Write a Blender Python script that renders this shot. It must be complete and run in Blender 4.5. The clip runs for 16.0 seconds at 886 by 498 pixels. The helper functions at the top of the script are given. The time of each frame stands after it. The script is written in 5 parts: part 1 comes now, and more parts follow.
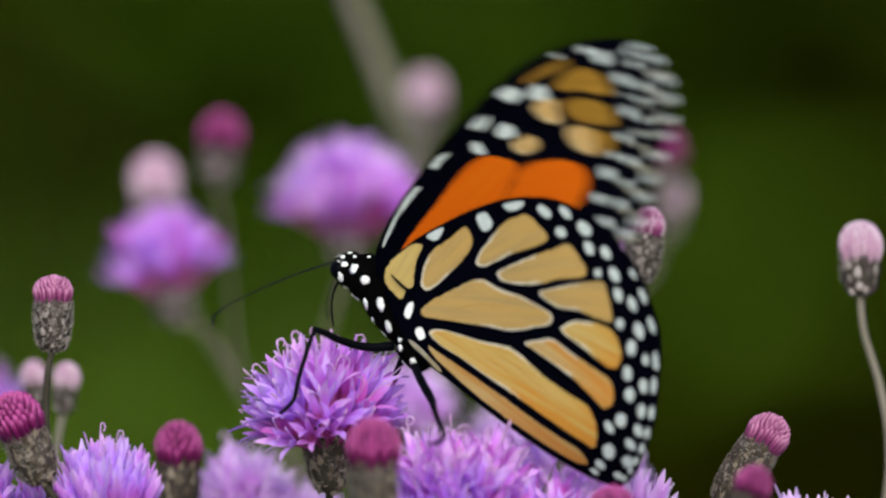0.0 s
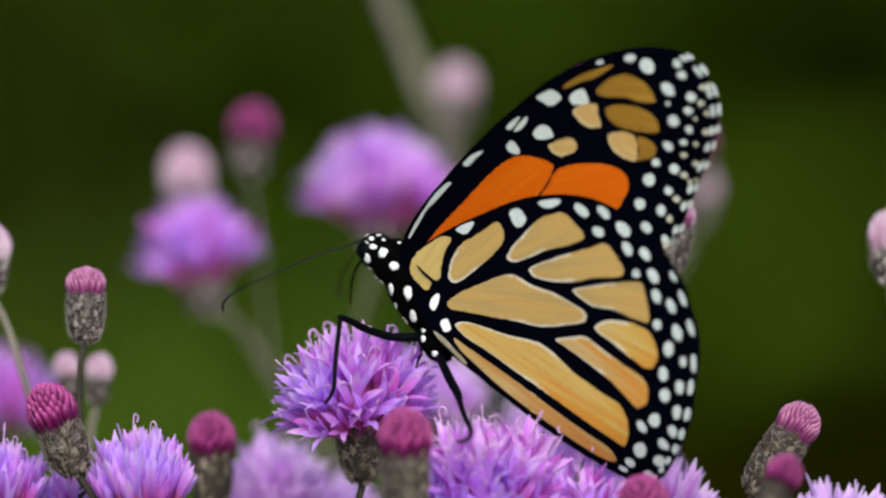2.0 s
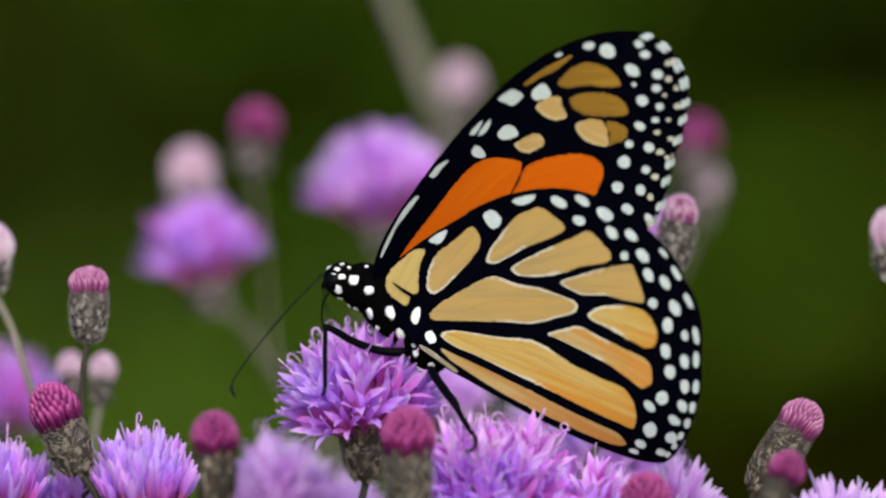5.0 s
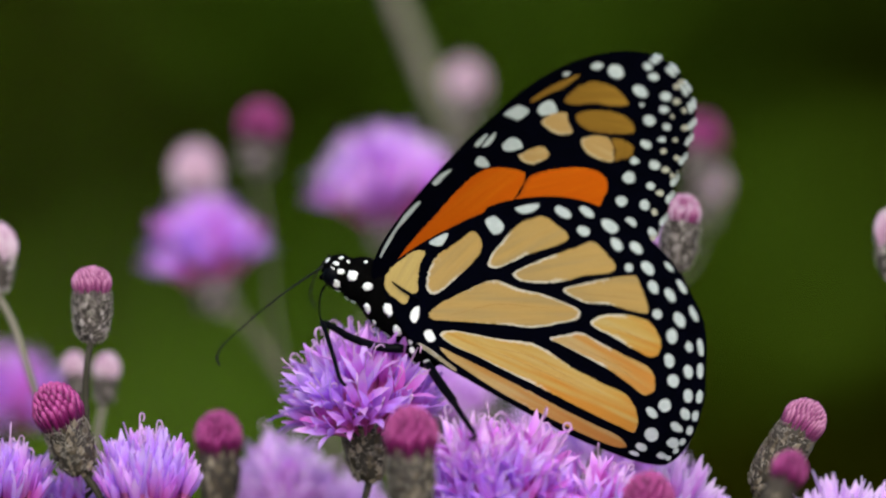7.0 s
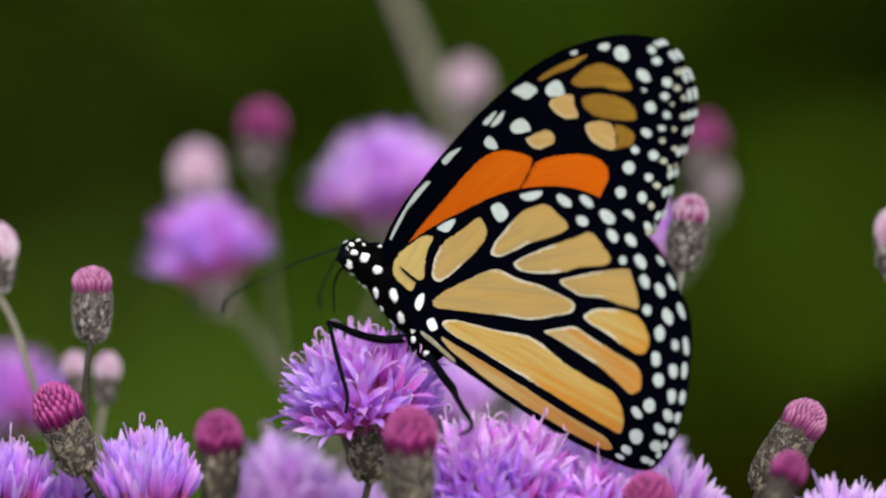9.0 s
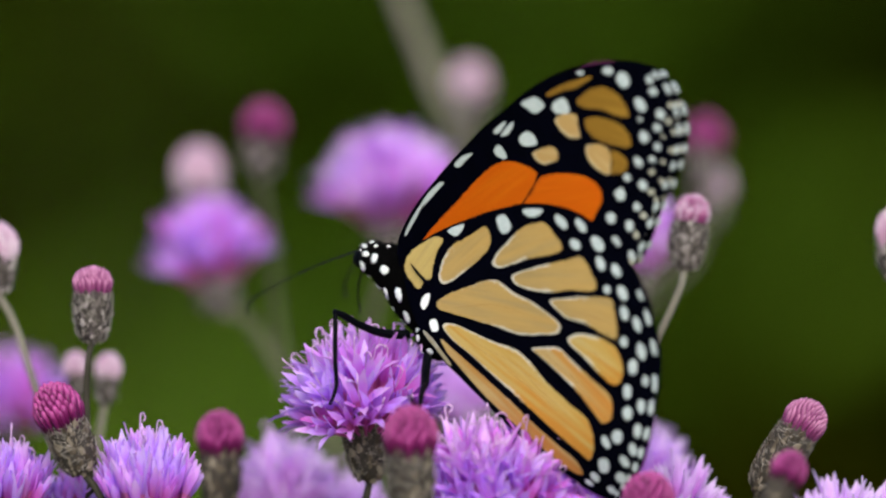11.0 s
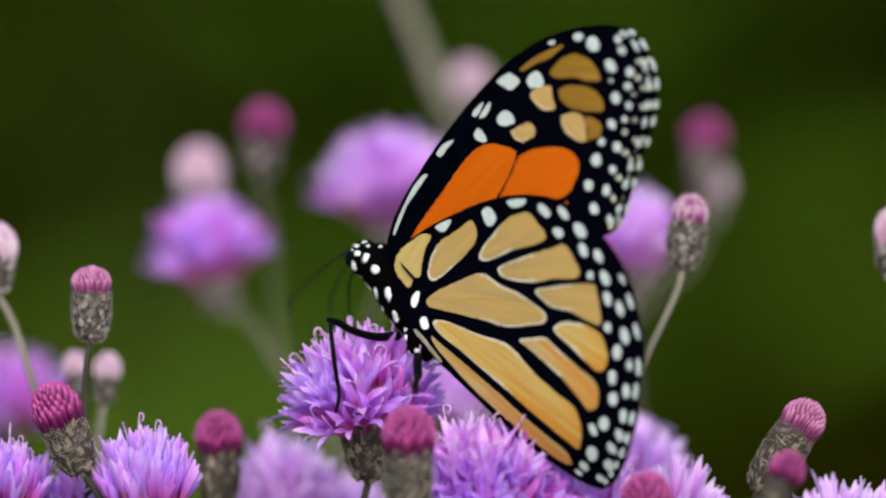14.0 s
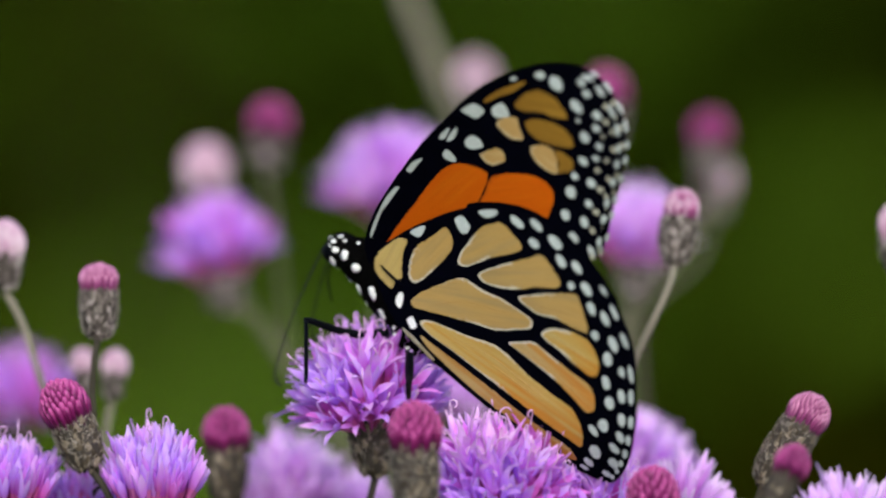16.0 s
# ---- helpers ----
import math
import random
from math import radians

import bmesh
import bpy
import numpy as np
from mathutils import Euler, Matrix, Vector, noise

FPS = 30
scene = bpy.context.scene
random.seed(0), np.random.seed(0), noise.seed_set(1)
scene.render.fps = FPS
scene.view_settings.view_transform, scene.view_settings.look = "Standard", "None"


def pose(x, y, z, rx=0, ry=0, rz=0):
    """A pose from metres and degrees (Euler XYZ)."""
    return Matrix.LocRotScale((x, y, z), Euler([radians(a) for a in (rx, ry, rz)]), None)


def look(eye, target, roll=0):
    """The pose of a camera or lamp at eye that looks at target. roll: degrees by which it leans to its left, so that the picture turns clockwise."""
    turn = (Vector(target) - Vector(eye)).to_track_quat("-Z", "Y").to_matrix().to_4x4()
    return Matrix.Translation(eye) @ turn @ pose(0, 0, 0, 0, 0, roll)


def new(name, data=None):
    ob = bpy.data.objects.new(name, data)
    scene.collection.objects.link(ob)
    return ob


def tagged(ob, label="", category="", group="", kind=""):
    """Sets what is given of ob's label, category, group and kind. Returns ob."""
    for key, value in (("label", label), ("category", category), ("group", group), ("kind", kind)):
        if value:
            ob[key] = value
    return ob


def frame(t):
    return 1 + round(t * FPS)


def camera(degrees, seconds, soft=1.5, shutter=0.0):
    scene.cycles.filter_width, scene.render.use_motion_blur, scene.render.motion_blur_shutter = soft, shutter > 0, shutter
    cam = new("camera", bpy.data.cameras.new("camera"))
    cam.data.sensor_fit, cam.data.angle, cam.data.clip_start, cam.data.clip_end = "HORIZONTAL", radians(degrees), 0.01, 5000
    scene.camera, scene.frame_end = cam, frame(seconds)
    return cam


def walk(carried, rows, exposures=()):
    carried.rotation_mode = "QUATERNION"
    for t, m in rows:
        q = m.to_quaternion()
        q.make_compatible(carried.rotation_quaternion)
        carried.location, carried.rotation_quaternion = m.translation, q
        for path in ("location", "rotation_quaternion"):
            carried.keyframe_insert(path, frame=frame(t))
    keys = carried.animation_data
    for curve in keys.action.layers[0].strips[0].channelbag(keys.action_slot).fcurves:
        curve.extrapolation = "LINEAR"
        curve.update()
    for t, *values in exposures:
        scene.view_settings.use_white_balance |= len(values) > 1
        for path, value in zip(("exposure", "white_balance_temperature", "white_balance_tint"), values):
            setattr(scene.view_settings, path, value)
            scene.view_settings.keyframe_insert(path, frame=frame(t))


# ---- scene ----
# ---------------------------------------------------------------- camera
MM = 0.001
K = MM / 12.4            # one step of the plan in the subject's plane
Z0 = 1.20                # height of the view's axis
FAR = 1.447              # camera to subject
cam = camera(5.0, 16.0, soft=2.35, shutter=0.5)
cam.data.dof.use_dof = True
cam.data.dof.focus_distance = FAR
cam.data.dof.aperture_fstop = 8.2


def view(side, back, dx, dy, roll):
    """The camera, moved sideways and back (mm), aimed dx, dy steps off the axis."""
    return look((side * MM, -FAR - back * MM, Z0), (dx * K, 0, Z0 + dy * K), roll)


walk(cam, [(0, view(-5, -6, 64.5, 20.5, 0.41)), (0.5, view(-5, -5, 49, 16, 0.41)), (1, view(-5, -4, 35, 10.5, 0.36)),
           (1.5, view(-5, -3, 20, 5.5, 0.24)), (2, view(-5, -1, 9.5, 3.5, 0.2)), (2.5, view(-5, 0, 0.8, 2, 0.15)),
           (3, view(-5, 0, 0, 1, 0.06)), (4, view(-4, 0, 0, 0.5, 0.02)), (7, view(0, 0, 0, 0, 0)), (9, view(3, 0, 0, 0, 0)),
           (12.5, view(7, 0, 0, 0, 0)), (14.5, view(8, 0, 0, 0, 0)), (15, view(8, 0, 0, 0, -0.03)),
           (15.5, view(8, 2, -1.5, -2, -0.1)), (16, view(8, 6, -8.5, -7.5, -0.2))],
     exposures=((0, 0.10), (4, 0.13), (9, 0.17), (12, 0.24), (16, 0.27)))

# ---------------------------------------------------------------- light
world = bpy.data.worlds.new("sky")
scene.world = world
world.use_nodes = True
wn = world.node_tree.nodes
sky = wn.new("ShaderNodeTexSky")
sky.sky_type, sky.sun_disc = "NISHITA", False
sky.sun_elevation, sky.sun_rotation = radians(34), radians(175)
wn["Background"].inputs["Strength"].default_value = 0.15
world.node_tree.links.new(sky.outputs[0], wn["Background"].inputs[0])
sun = new("sun", bpy.data.lights.new("sun", "SUN"))
sun.data.energy, sun.data.angle, sun.data.color = 4.2, radians(50), (1.0, 0.95, 0.87)
sun.matrix_world = look((0.35, -4.0, 2.7), (0, 0, 0))


# ---------------------------------------------------------------- materials
def mat(name, rough=0.6, spec=0.4):
    m = bpy.data.materials.new(name)
    m.use_nodes = True
    b = m.node_tree.nodes["Principled BSDF"]
    b.inputs["Roughness"].default_value = rough
    b.inputs["Specular IOR Level"].default_value = spec
    return m, m.node_tree.nodes, m.node_tree.links, b


def ramp(nodes, stops):
    r = nodes.new("ShaderNodeValToRGB")
    e = r.color_ramp.elements
    while len(e) < len(stops):
        e.new(0.5)
    for el, (p, c) in zip(e, stops):
        el.position, el.color = p, (*c, 1)
    return r


def grain(nodes, links, scale, detail=3.0, stretch=(1, 1, 1), turn=(0, 0, 0), rough=0.6, shift=(0, 0, 0)):
    tc, mp, n = nodes.new("ShaderNodeTexCoord"), nodes.new("ShaderNodeMapping"), nodes.new("ShaderNodeTexNoise")
    links.new(tc.outputs["Object"], mp.inputs["Vector"])
    mp.inputs["Scale"].default_value, mp.inputs["Rotation"].default_value = stretch, turn
    mp.inputs["Location"].default_value = shift
    links.new(mp.outputs[0], n.inputs["Vector"])
    n.inputs["Scale"].default_value, n.inputs["Detail"].default_value, n.inputs["Roughness"].default_value = scale, detail, rough
    return n.outputs["Fac"]


def bump(nodes, links, b, fac, strength, dist):
    bp = nodes.new("ShaderNodeBump")
    bp.inputs["Strength"].default_value, bp.inputs["Distance"].default_value = strength, dist
    links.new(fac, bp.inputs["Height"])
    links.new(bp.outputs[0], b.inputs["Normal"])


def mixed(nodes, links, fac, a, b, kind="MIX"):
    mx = nodes.new("ShaderNodeMix")
    mx.data_type, mx.blend_type = "RGBA", kind
    for sock, v in ((mx.inputs[0], fac), (mx.inputs[6], a), (mx.inputs[7], b)):
        if isinstance(v, (int, float)):
            sock.default_value = v
        elif isinstance(v, tuple):
            sock.default_value = (*v, 1)
        else:
            links.new(v, sock)
    return mx.outputs[2]


def thin(m, nodes, links, b, colour, amount):
    """Lets part of the light pass through a thin leaf, petal or wing."""
    t, mx = nodes.new("ShaderNodeBsdfTranslucent"), nodes.new("ShaderNodeMixShader")
    links.new(colour, t.inputs["Color"])
    mx.inputs[0].default_value = amount
    links.new(b.outputs[0], mx.inputs[1])
    links.new(t.outputs[0], mx.inputs[2])
    links.new(mx.outputs[0], nodes["Material Output"].inputs["Surface"])


def varied(name, stops, scale, rough=0.6, spec=0.3, stretch=(1, 1, 1), relief=0.3, dist=0.0001, through_light=0.0, spread=0.0, shift=(0, 0, 0), along=None):
    """A surface with coarse and fine variation between the colours of the stops; spread shifts it from piece to piece,
    along (from, to, amount) from the foot of a piece to its tip."""
    m, n, l, b = mat(name, rough, spec)
    coarse, fine = grain(n, l, scale, 3, stretch, shift=shift), grain(n, l, scale * 6, 4, stretch)
    s = n.new("ShaderNodeMath")
    s.operation = "MULTIPLY_ADD"
    l.new(fine, s.inputs[0])
    s.inputs[1].default_value = 0.35
    l.new(coarse, s.inputs[2])
    info = n.new("ShaderNodeObjectInfo")
    o = n.new("ShaderNodeMath")
    o.operation = "MULTIPLY_ADD"
    l.new(info.outputs["Random"], o.inputs[0])
    o.inputs[1].default_value = spread
    l.new(s.outputs[0], o.inputs[2])
    o2 = n.new("ShaderNodeMath")
    o2.operation = "SUBTRACT"
    l.new(o.outputs[0], o2.inputs[0])
    o2.inputs[1].default_value = 0.17 + spread / 2
    value = o2.outputs[0]
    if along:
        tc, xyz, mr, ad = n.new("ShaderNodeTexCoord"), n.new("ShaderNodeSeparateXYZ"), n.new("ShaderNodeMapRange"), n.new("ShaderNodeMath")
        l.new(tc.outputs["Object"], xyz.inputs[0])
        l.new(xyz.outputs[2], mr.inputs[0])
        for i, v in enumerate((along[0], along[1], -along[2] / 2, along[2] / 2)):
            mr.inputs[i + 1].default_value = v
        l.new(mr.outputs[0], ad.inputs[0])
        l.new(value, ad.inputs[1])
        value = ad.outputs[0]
    r = ramp(n, stops)
    l.new(value, r.inputs[0])
    l.new(r.outputs[0], b.inputs["Base Color"])
    bump(n, l, b, fine, relief, dist)
    if through_light:
        thin(m, n, l, b, r.outputs[0], through_light)
    return m


def cell_material(name, main, warm, rim_colour, rim=1.0, through_light=0.2, pale=None):
    """Wing scales: streaks that run out from the wing's root, and a pale ragged rim where the 'rim' value of the mesh is high."""
    m, n, l, b = mat(name, 0.8, 0.08)
    ray, far = n.new("ShaderNodeAttribute"), n.new("ShaderNodeAttribute")
    ray.attribute_name, far.attribute_name = "ray", "far"
    xyz, broad, fine = n.new("ShaderNodeCombineXYZ"), n.new("ShaderNodeTexNoise"), n.new("ShaderNodeTexNoise")
    l.new(ray.outputs["Fac"], xyz.inputs[0])
    l.new(far.outputs["Fac"], xyz.inputs[1])
    for node, scale, detail in ((broad, 1.0, 2.0), (fine, 3.5, 2.0)):
        l.new(xyz.outputs[0], node.inputs["Vector"])
        node.inputs["Scale"].default_value, node.inputs["Detail"].default_value = scale, detail
    r = ramp(n, ((0.36, pale or main), (0.5, main), (0.66, warm)))
    outward, shift = n.new("ShaderNodeAttribute"), n.new("ShaderNodeMath")
    outward.attribute_name, shift.operation = "outward", "MULTIPLY_ADD"
    shift.inputs[1].default_value = 0.09
    l.new(outward.outputs["Fac"], shift.inputs[0])
    l.new(broad.outputs["Fac"], shift.inputs[2])
    l.new(shift.outputs[0], r.inputs[0])
    lines = ramp(n, ((0.3, (0.80, 0.76, 0.70)), (0.55, (1.0, 1.0, 1.0))))
    l.new(fine.outputs["Fac"], lines.inputs[0])
    speck = ramp(n, ((0.3, (0.90, 0.90, 0.90)), (0.7, (1.0, 1.0, 1.0))))
    l.new(grain(n, l, 6000, 2), speck.inputs[0])
    base = mixed(n, l, 1.0, mixed(n, l, 0.3, r.outputs[0], lines.outputs[0], "MULTIPLY"), speck.outputs[0], "MULTIPLY")
    at = n.new("ShaderNodeAttribute")
    at.attribute_name = "rim"
    ad = n.new("ShaderNodeMath")
    ad.operation = "MULTIPLY_ADD"
    l.new(grain(n, l, 1400, 4), ad.inputs[0])
    ad.inputs[1].default_value = 1.1
    l.new(at.outputs["Fac"], ad.inputs[2])
    rr = ramp(n, ((0.60, (0, 0, 0)), (0.94, (0.95 * rim, 0.95 * rim, 0.95 * rim))))
    cut = n.new("ShaderNodeMath")
    cut.operation = "MULTIPLY"
    l.new(ad.outputs[0], cut.inputs[0])
    cut.inputs[1].default_value = 0.8
    l.new(cut.outputs[0], rr.inputs[0])
    colour = mixed(n, l, rr.outputs[0], base, rim_colour)
    l.new(colour, b.inputs["Base Color"])
    bump(n, l, b, fine.outputs["Fac"], 0.2, 0.00008)
    thin(m, n, l, b, colour, through_light)
    return m


M_BLACK = varied("black_scales", ((0.2, (0.0003, 0.0004, 0.0016)), (0.8, (0.0008, 0.001, 0.004))), 500, 0.85, 0.01, relief=0.3)
M_FUR = varied("black_fur", ((0.2, (0.0004, 0.0004, 0.0006)), (0.8, (0.002, 0.0018, 0.0018))), 900, 0.9, 0.02)
M_LEG = varied("leg_shell", ((0.2, (0.0004, 0.0006, 0.0014)), (0.8, (0.001, 0.0016, 0.0035))), 900, 0.5, 0.05)
M_FEELER = varied("antenna_shell", ((0.2, (0.004, 0.005, 0.007)), (0.8, (0.014, 0.015, 0.016))), 900, 0.6, 0.1)
M_WHITE = varied("white_scales", ((0.2, (0.37, 0.43, 0.43)), (0.8, (0.53, 0.585, 0.575))), 900, 0.8, 0.1)
M_CREAM = varied("cream_scales", ((0.2, (0.36, 0.35, 0.27)), (0.8, (0.50, 0.49, 0.40))), 900, 0.8, 0.1)
M_FURWHITE = varied("white_fur", ((0.2, (0.7, 0.74, 0.74)), (0.8, (0.9, 0.92, 0.9))), 1200, 0.7, 0.2)
M_TAN = cell_material("tan_scales", (0.49, 0.325, 0.112), (0.52, 0.335, 0.108), (0.68, 0.66, 0.58), 0.85, pale=(0.43, 0.30, 0.12))
M_SAND = cell_material("sandy_scales", (0.56, 0.41, 0.14), (0.58, 0.43, 0.16), (0.66, 0.60, 0.40), 0.5, pale=(0.50, 0.37, 0.14))
M_GOLD = cell_material("golden_scales", (0.57, 0.37, 0.096), (0.58, 0.265, 0.040), (0.69, 0.66, 0.55), 1.0, pale=(0.58, 0.42, 0.15))
M_APRICOT = cell_material("apricot_scales", (0.55, 0.32, 0.098), (0.56, 0.25, 0.050), (0.66, 0.63, 0.54), pale=(0.54, 0.37, 0.15))
M_RUST = cell_material("rusty_scales", (0.47, 0.27, 0.085), (0.47, 0.215, 0.05), (0.60, 0.50, 0.34), 0.7, pale=(0.50, 0.36, 0.15))
M_PALE = cell_material("pale_scales", (0.31, 0.27, 0.18), (0.36, 0.30, 0.19), (0.50, 0.47, 0.39))
M_ORANGE = cell_material("orange_scales", (0.63, 0.115, 0.0016), (0.66, 0.135, 0.0024), (0.302, 0.0504, 0.00432), 0.5)
M_AMBER = cell_material("amber_scales", (0.27, 0.143, 0.0188), (0.345, 0.188, 0.0263), (0.165, 0.0825, 0.015), 0.6)
M_PEACH = cell_material("peach_scales", (0.515, 0.328, 0.117), (0.562, 0.39, 0.172), (0.577, 0.484, 0.312), 0.6)
M_FOLD = varied("brown_fold", ((0.2, (0.30, 0.16, 0.045)), (0.8, (0.42, 0.25, 0.08))), 900, 0.8, 0.05, relief=0.1)
M_PETAL = varied("violet_petal", ((0.08, (0.48, 0.08, 0.56)), (0.5, (0.62, 0.31, 0.95)), (0.9, (0.79, 0.58, 0.985))), 300, 0.6, 0.15, (1, 1, 0.3), 0.2, through_light=0.5, spread=0.5, along=(0.0048, 0.0092, 0.7))
M_PETALPINK = varied("pink_lilac_petal", ((0.08, (0.62, 0.09, 0.50)), (0.5, (0.75, 0.30, 0.92)), (0.9, (0.87, 0.58, 0.97))), 300, 0.6, 0.15, (1, 1, 0.3), 0.2, through_light=0.5, spread=0.5, along=(0.0048, 0.0092, 0.7))
M_PETALPALE = varied("pale_lilac_petal", ((0.08, (0.76, 0.32, 0.82)), (0.5, (0.85, 0.57, 0.96)), (0.9, (0.92, 0.75, 0.98))), 300, 0.6, 0.15, (1, 1, 0.3), 0.2, through_light=0.5, spread=0.5, along=(0.0048, 0.0092, 0.6))
M_TUBE = varied("magenta_tube", ((0.2, (0.55, 0.07, 0.34)), (0.8, (0.78, 0.24, 0.62))), 300, 0.6, 0.15, (1, 1, 0.3), 0.2, through_light=0.4, spread=0.4)
M_STYLE = varied("lilac_style", ((0.2, (0.55, 0.30, 0.60)), (0.8, (0.76, 0.54, 0.80))), 500, 0.5, 0.2, through_light=0.25, spread=0.3)
# each bud club is coloured dark at its foot and paler at its tip
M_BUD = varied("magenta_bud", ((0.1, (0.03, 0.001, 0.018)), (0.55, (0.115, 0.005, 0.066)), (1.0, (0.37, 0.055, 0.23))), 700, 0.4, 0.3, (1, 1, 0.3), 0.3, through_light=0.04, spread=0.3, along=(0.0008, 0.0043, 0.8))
# the shade of the grooves between clubs is put into this core colour
M_BUDCORE = varied("bud_core_groove_shade", ((0.2, (0.05, 0.004, 0.022)), (0.8, (0.12, 0.015, 0.06))), 700, 0.7, 0.1)
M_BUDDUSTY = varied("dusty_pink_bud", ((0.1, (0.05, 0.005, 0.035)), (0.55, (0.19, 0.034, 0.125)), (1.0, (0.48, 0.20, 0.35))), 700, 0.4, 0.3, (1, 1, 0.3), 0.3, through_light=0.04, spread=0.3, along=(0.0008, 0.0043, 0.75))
M_BUDPALE = varied("pale_bud", ((0.15, (0.41, 0.20, 0.335)), (0.5, (0.515, 0.36, 0.465)), (0.9, (0.63, 0.53, 0.585))), 400, 0.5, 0.2, (1, 1, 0.25), 0.3, through_light=0.1, spread=0.5)
M_BRACT = varied("grey_brown_bract", ((0.1, (0.034, 0.027, 0.020)), (0.5, (0.105, 0.084, 0.062)), (0.9, (0.23, 0.193, 0.15))), 1500, 0.85, 0.08, relief=0.8, spread=0.9)
M_BRACTPALE = varied("silvery_bract", ((0.1, (0.07, 0.058, 0.056)), (0.5, (0.22, 0.187, 0.178)), (0.9, (0.42, 0.375, 0.365))), 1500, 0.85, 0.08, relief=0.8, spread=1.0)
M_HAIR = varied("cobweb_hair", ((0.2, (0.16, 0.135, 0.115)), (0.8, (0.42, 0.38, 0.34))), 900, 0.7, 0.15, through_light=0.3)
M_CORE = varied("dark_involucre", ((0.2, (0.02, 0.017, 0.015)), (0.8, (0.06, 0.052, 0.045))), 600, 0.85, 0.1)
M_STEM = varied("olive_stem", ((0.2, (0.014, 0.013, 0.009)), (0.8, (0.05, 0.045, 0.03))), 500, 0.7, 0.15, (1, 1, 0.15), 0.4)
M_STALK = varied("olive_grey_stalk", ((0.2, (0.08, 0.078, 0.05)), (0.8, (0.15, 0.14, 0.10))), 300, 0.7, 0.15, (1, 1, 0.15), 0.4)
M_GREYSTEM = varied("grey_stem", ((0.2, (0.12, 0.11, 0.085)), (0.8, (0.22, 0.20, 0.16))), 500, 0.7, 0.15, (1, 1, 0.15), 0.4)
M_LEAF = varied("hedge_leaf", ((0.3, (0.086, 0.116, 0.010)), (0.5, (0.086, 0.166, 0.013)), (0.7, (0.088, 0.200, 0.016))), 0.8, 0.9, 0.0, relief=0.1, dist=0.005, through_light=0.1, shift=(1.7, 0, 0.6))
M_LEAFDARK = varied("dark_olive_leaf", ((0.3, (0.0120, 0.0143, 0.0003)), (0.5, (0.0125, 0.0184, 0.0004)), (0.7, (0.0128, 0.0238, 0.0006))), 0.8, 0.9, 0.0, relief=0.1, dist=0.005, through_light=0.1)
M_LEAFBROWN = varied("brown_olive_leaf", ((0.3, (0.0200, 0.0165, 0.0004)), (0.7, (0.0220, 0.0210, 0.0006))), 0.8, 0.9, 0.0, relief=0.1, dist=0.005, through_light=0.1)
M_SOIL = varied("meadow_soil", ((0.2, (0.05, 0.06, 0.02)), (0.8, (0.10, 0.12, 0.04))), 2.0, 0.9, 0.1, relief=0.6, dist=0.03)
M_GRASS = varied("meadow_grass", ((0.2, (0.04, 0.075, 0.012)), (0.8, (0.10, 0.14, 0.03))), 1.5, 0.6, 0.2, relief=0.1, through_light=0.25)
M_BARK = varied("bark", ((0.2, (0.06, 0.05, 0.035)), (0.8, (0.16, 0.13, 0.09))), 12, 0.9, 0.1, (1, 1, 0.2), 0.6, 0.01)


# ---------------------------------------------------------------- mesh helpers
def link(name, me, parent=None, label="", m=None):
    ob = new(name, me)
    if parent is not None:
        ob.parent = parent
    if m is not None:
        ob.matrix_basis = m
    if label:
        ob["label"] = label
    return ob


def mesh_of(name, verts, faces, materials, smooth=True, slots=None, rim=None, streak=()):
    me = bpy.data.meshes.new(name)
    me.from_pydata([tuple(v) for v in verts], [], faces)
    for mt in materials:
        me.materials.append(mt)
    if slots:
        me.polygons.foreach_set("material_index", slots)
    if smooth:
        me.polygons.foreach_set("use_smooth", [True] * len(me.polygons))
    if rim is not None:
        me.attributes.new("rim", "FLOAT", "POINT").data.foreach_set("value", rim)
        for k, kind in enumerate(("ray", "far", "outward")):
            me.attributes.new(kind, "FLOAT", "POINT").data.foreach_set("value", [q[k] for q in streak])
    me.update()
    return me


def curve_points(pts, per, closed=False):
    """A smooth curve through the points, with no overshoot where they lie unevenly."""
    pts = [Vector(p) for p in pts]
    n = len(pts)
    gap = [math.sqrt(max((pts[(i + 1) % n] - pts[i]).length, 1e-9)) for i in range(n)]

    def slope(i):
        if not closed and i == 0:
            return (pts[1] - pts[0]) / gap[0]
        if not closed and i == n - 1:
            return (pts[-1] - pts[-2]) / gap[n - 2]
        a, b = gap[(i - 1) % n], gap[i % n]
        d0, d1 = (pts[i % n] - pts[i - 1]) / a, (pts[(i + 1) % n] - pts[i % n]) / b
        return (d0 * b + d1 * a) / (a + b)

    out = []
    for i in range(n if closed else n - 1):
        p1, p2, h = pts[i], pts[(i + 1) % n], gap[i]
        m1, m2 = slope(i) * h, slope((i + 1) % n if closed else i + 1) * h
        for k in range(per):
            t = k / per
            out.append(p1 * (2 * t ** 3 - 3 * t * t + 1) + m1 * (t ** 3 - 2 * t * t + t) + p2 * (3 * t * t - 2 * t ** 3) + m2 * (t ** 3 - t * t))
    if not closed:
        out.append(pts[-1])
    return out


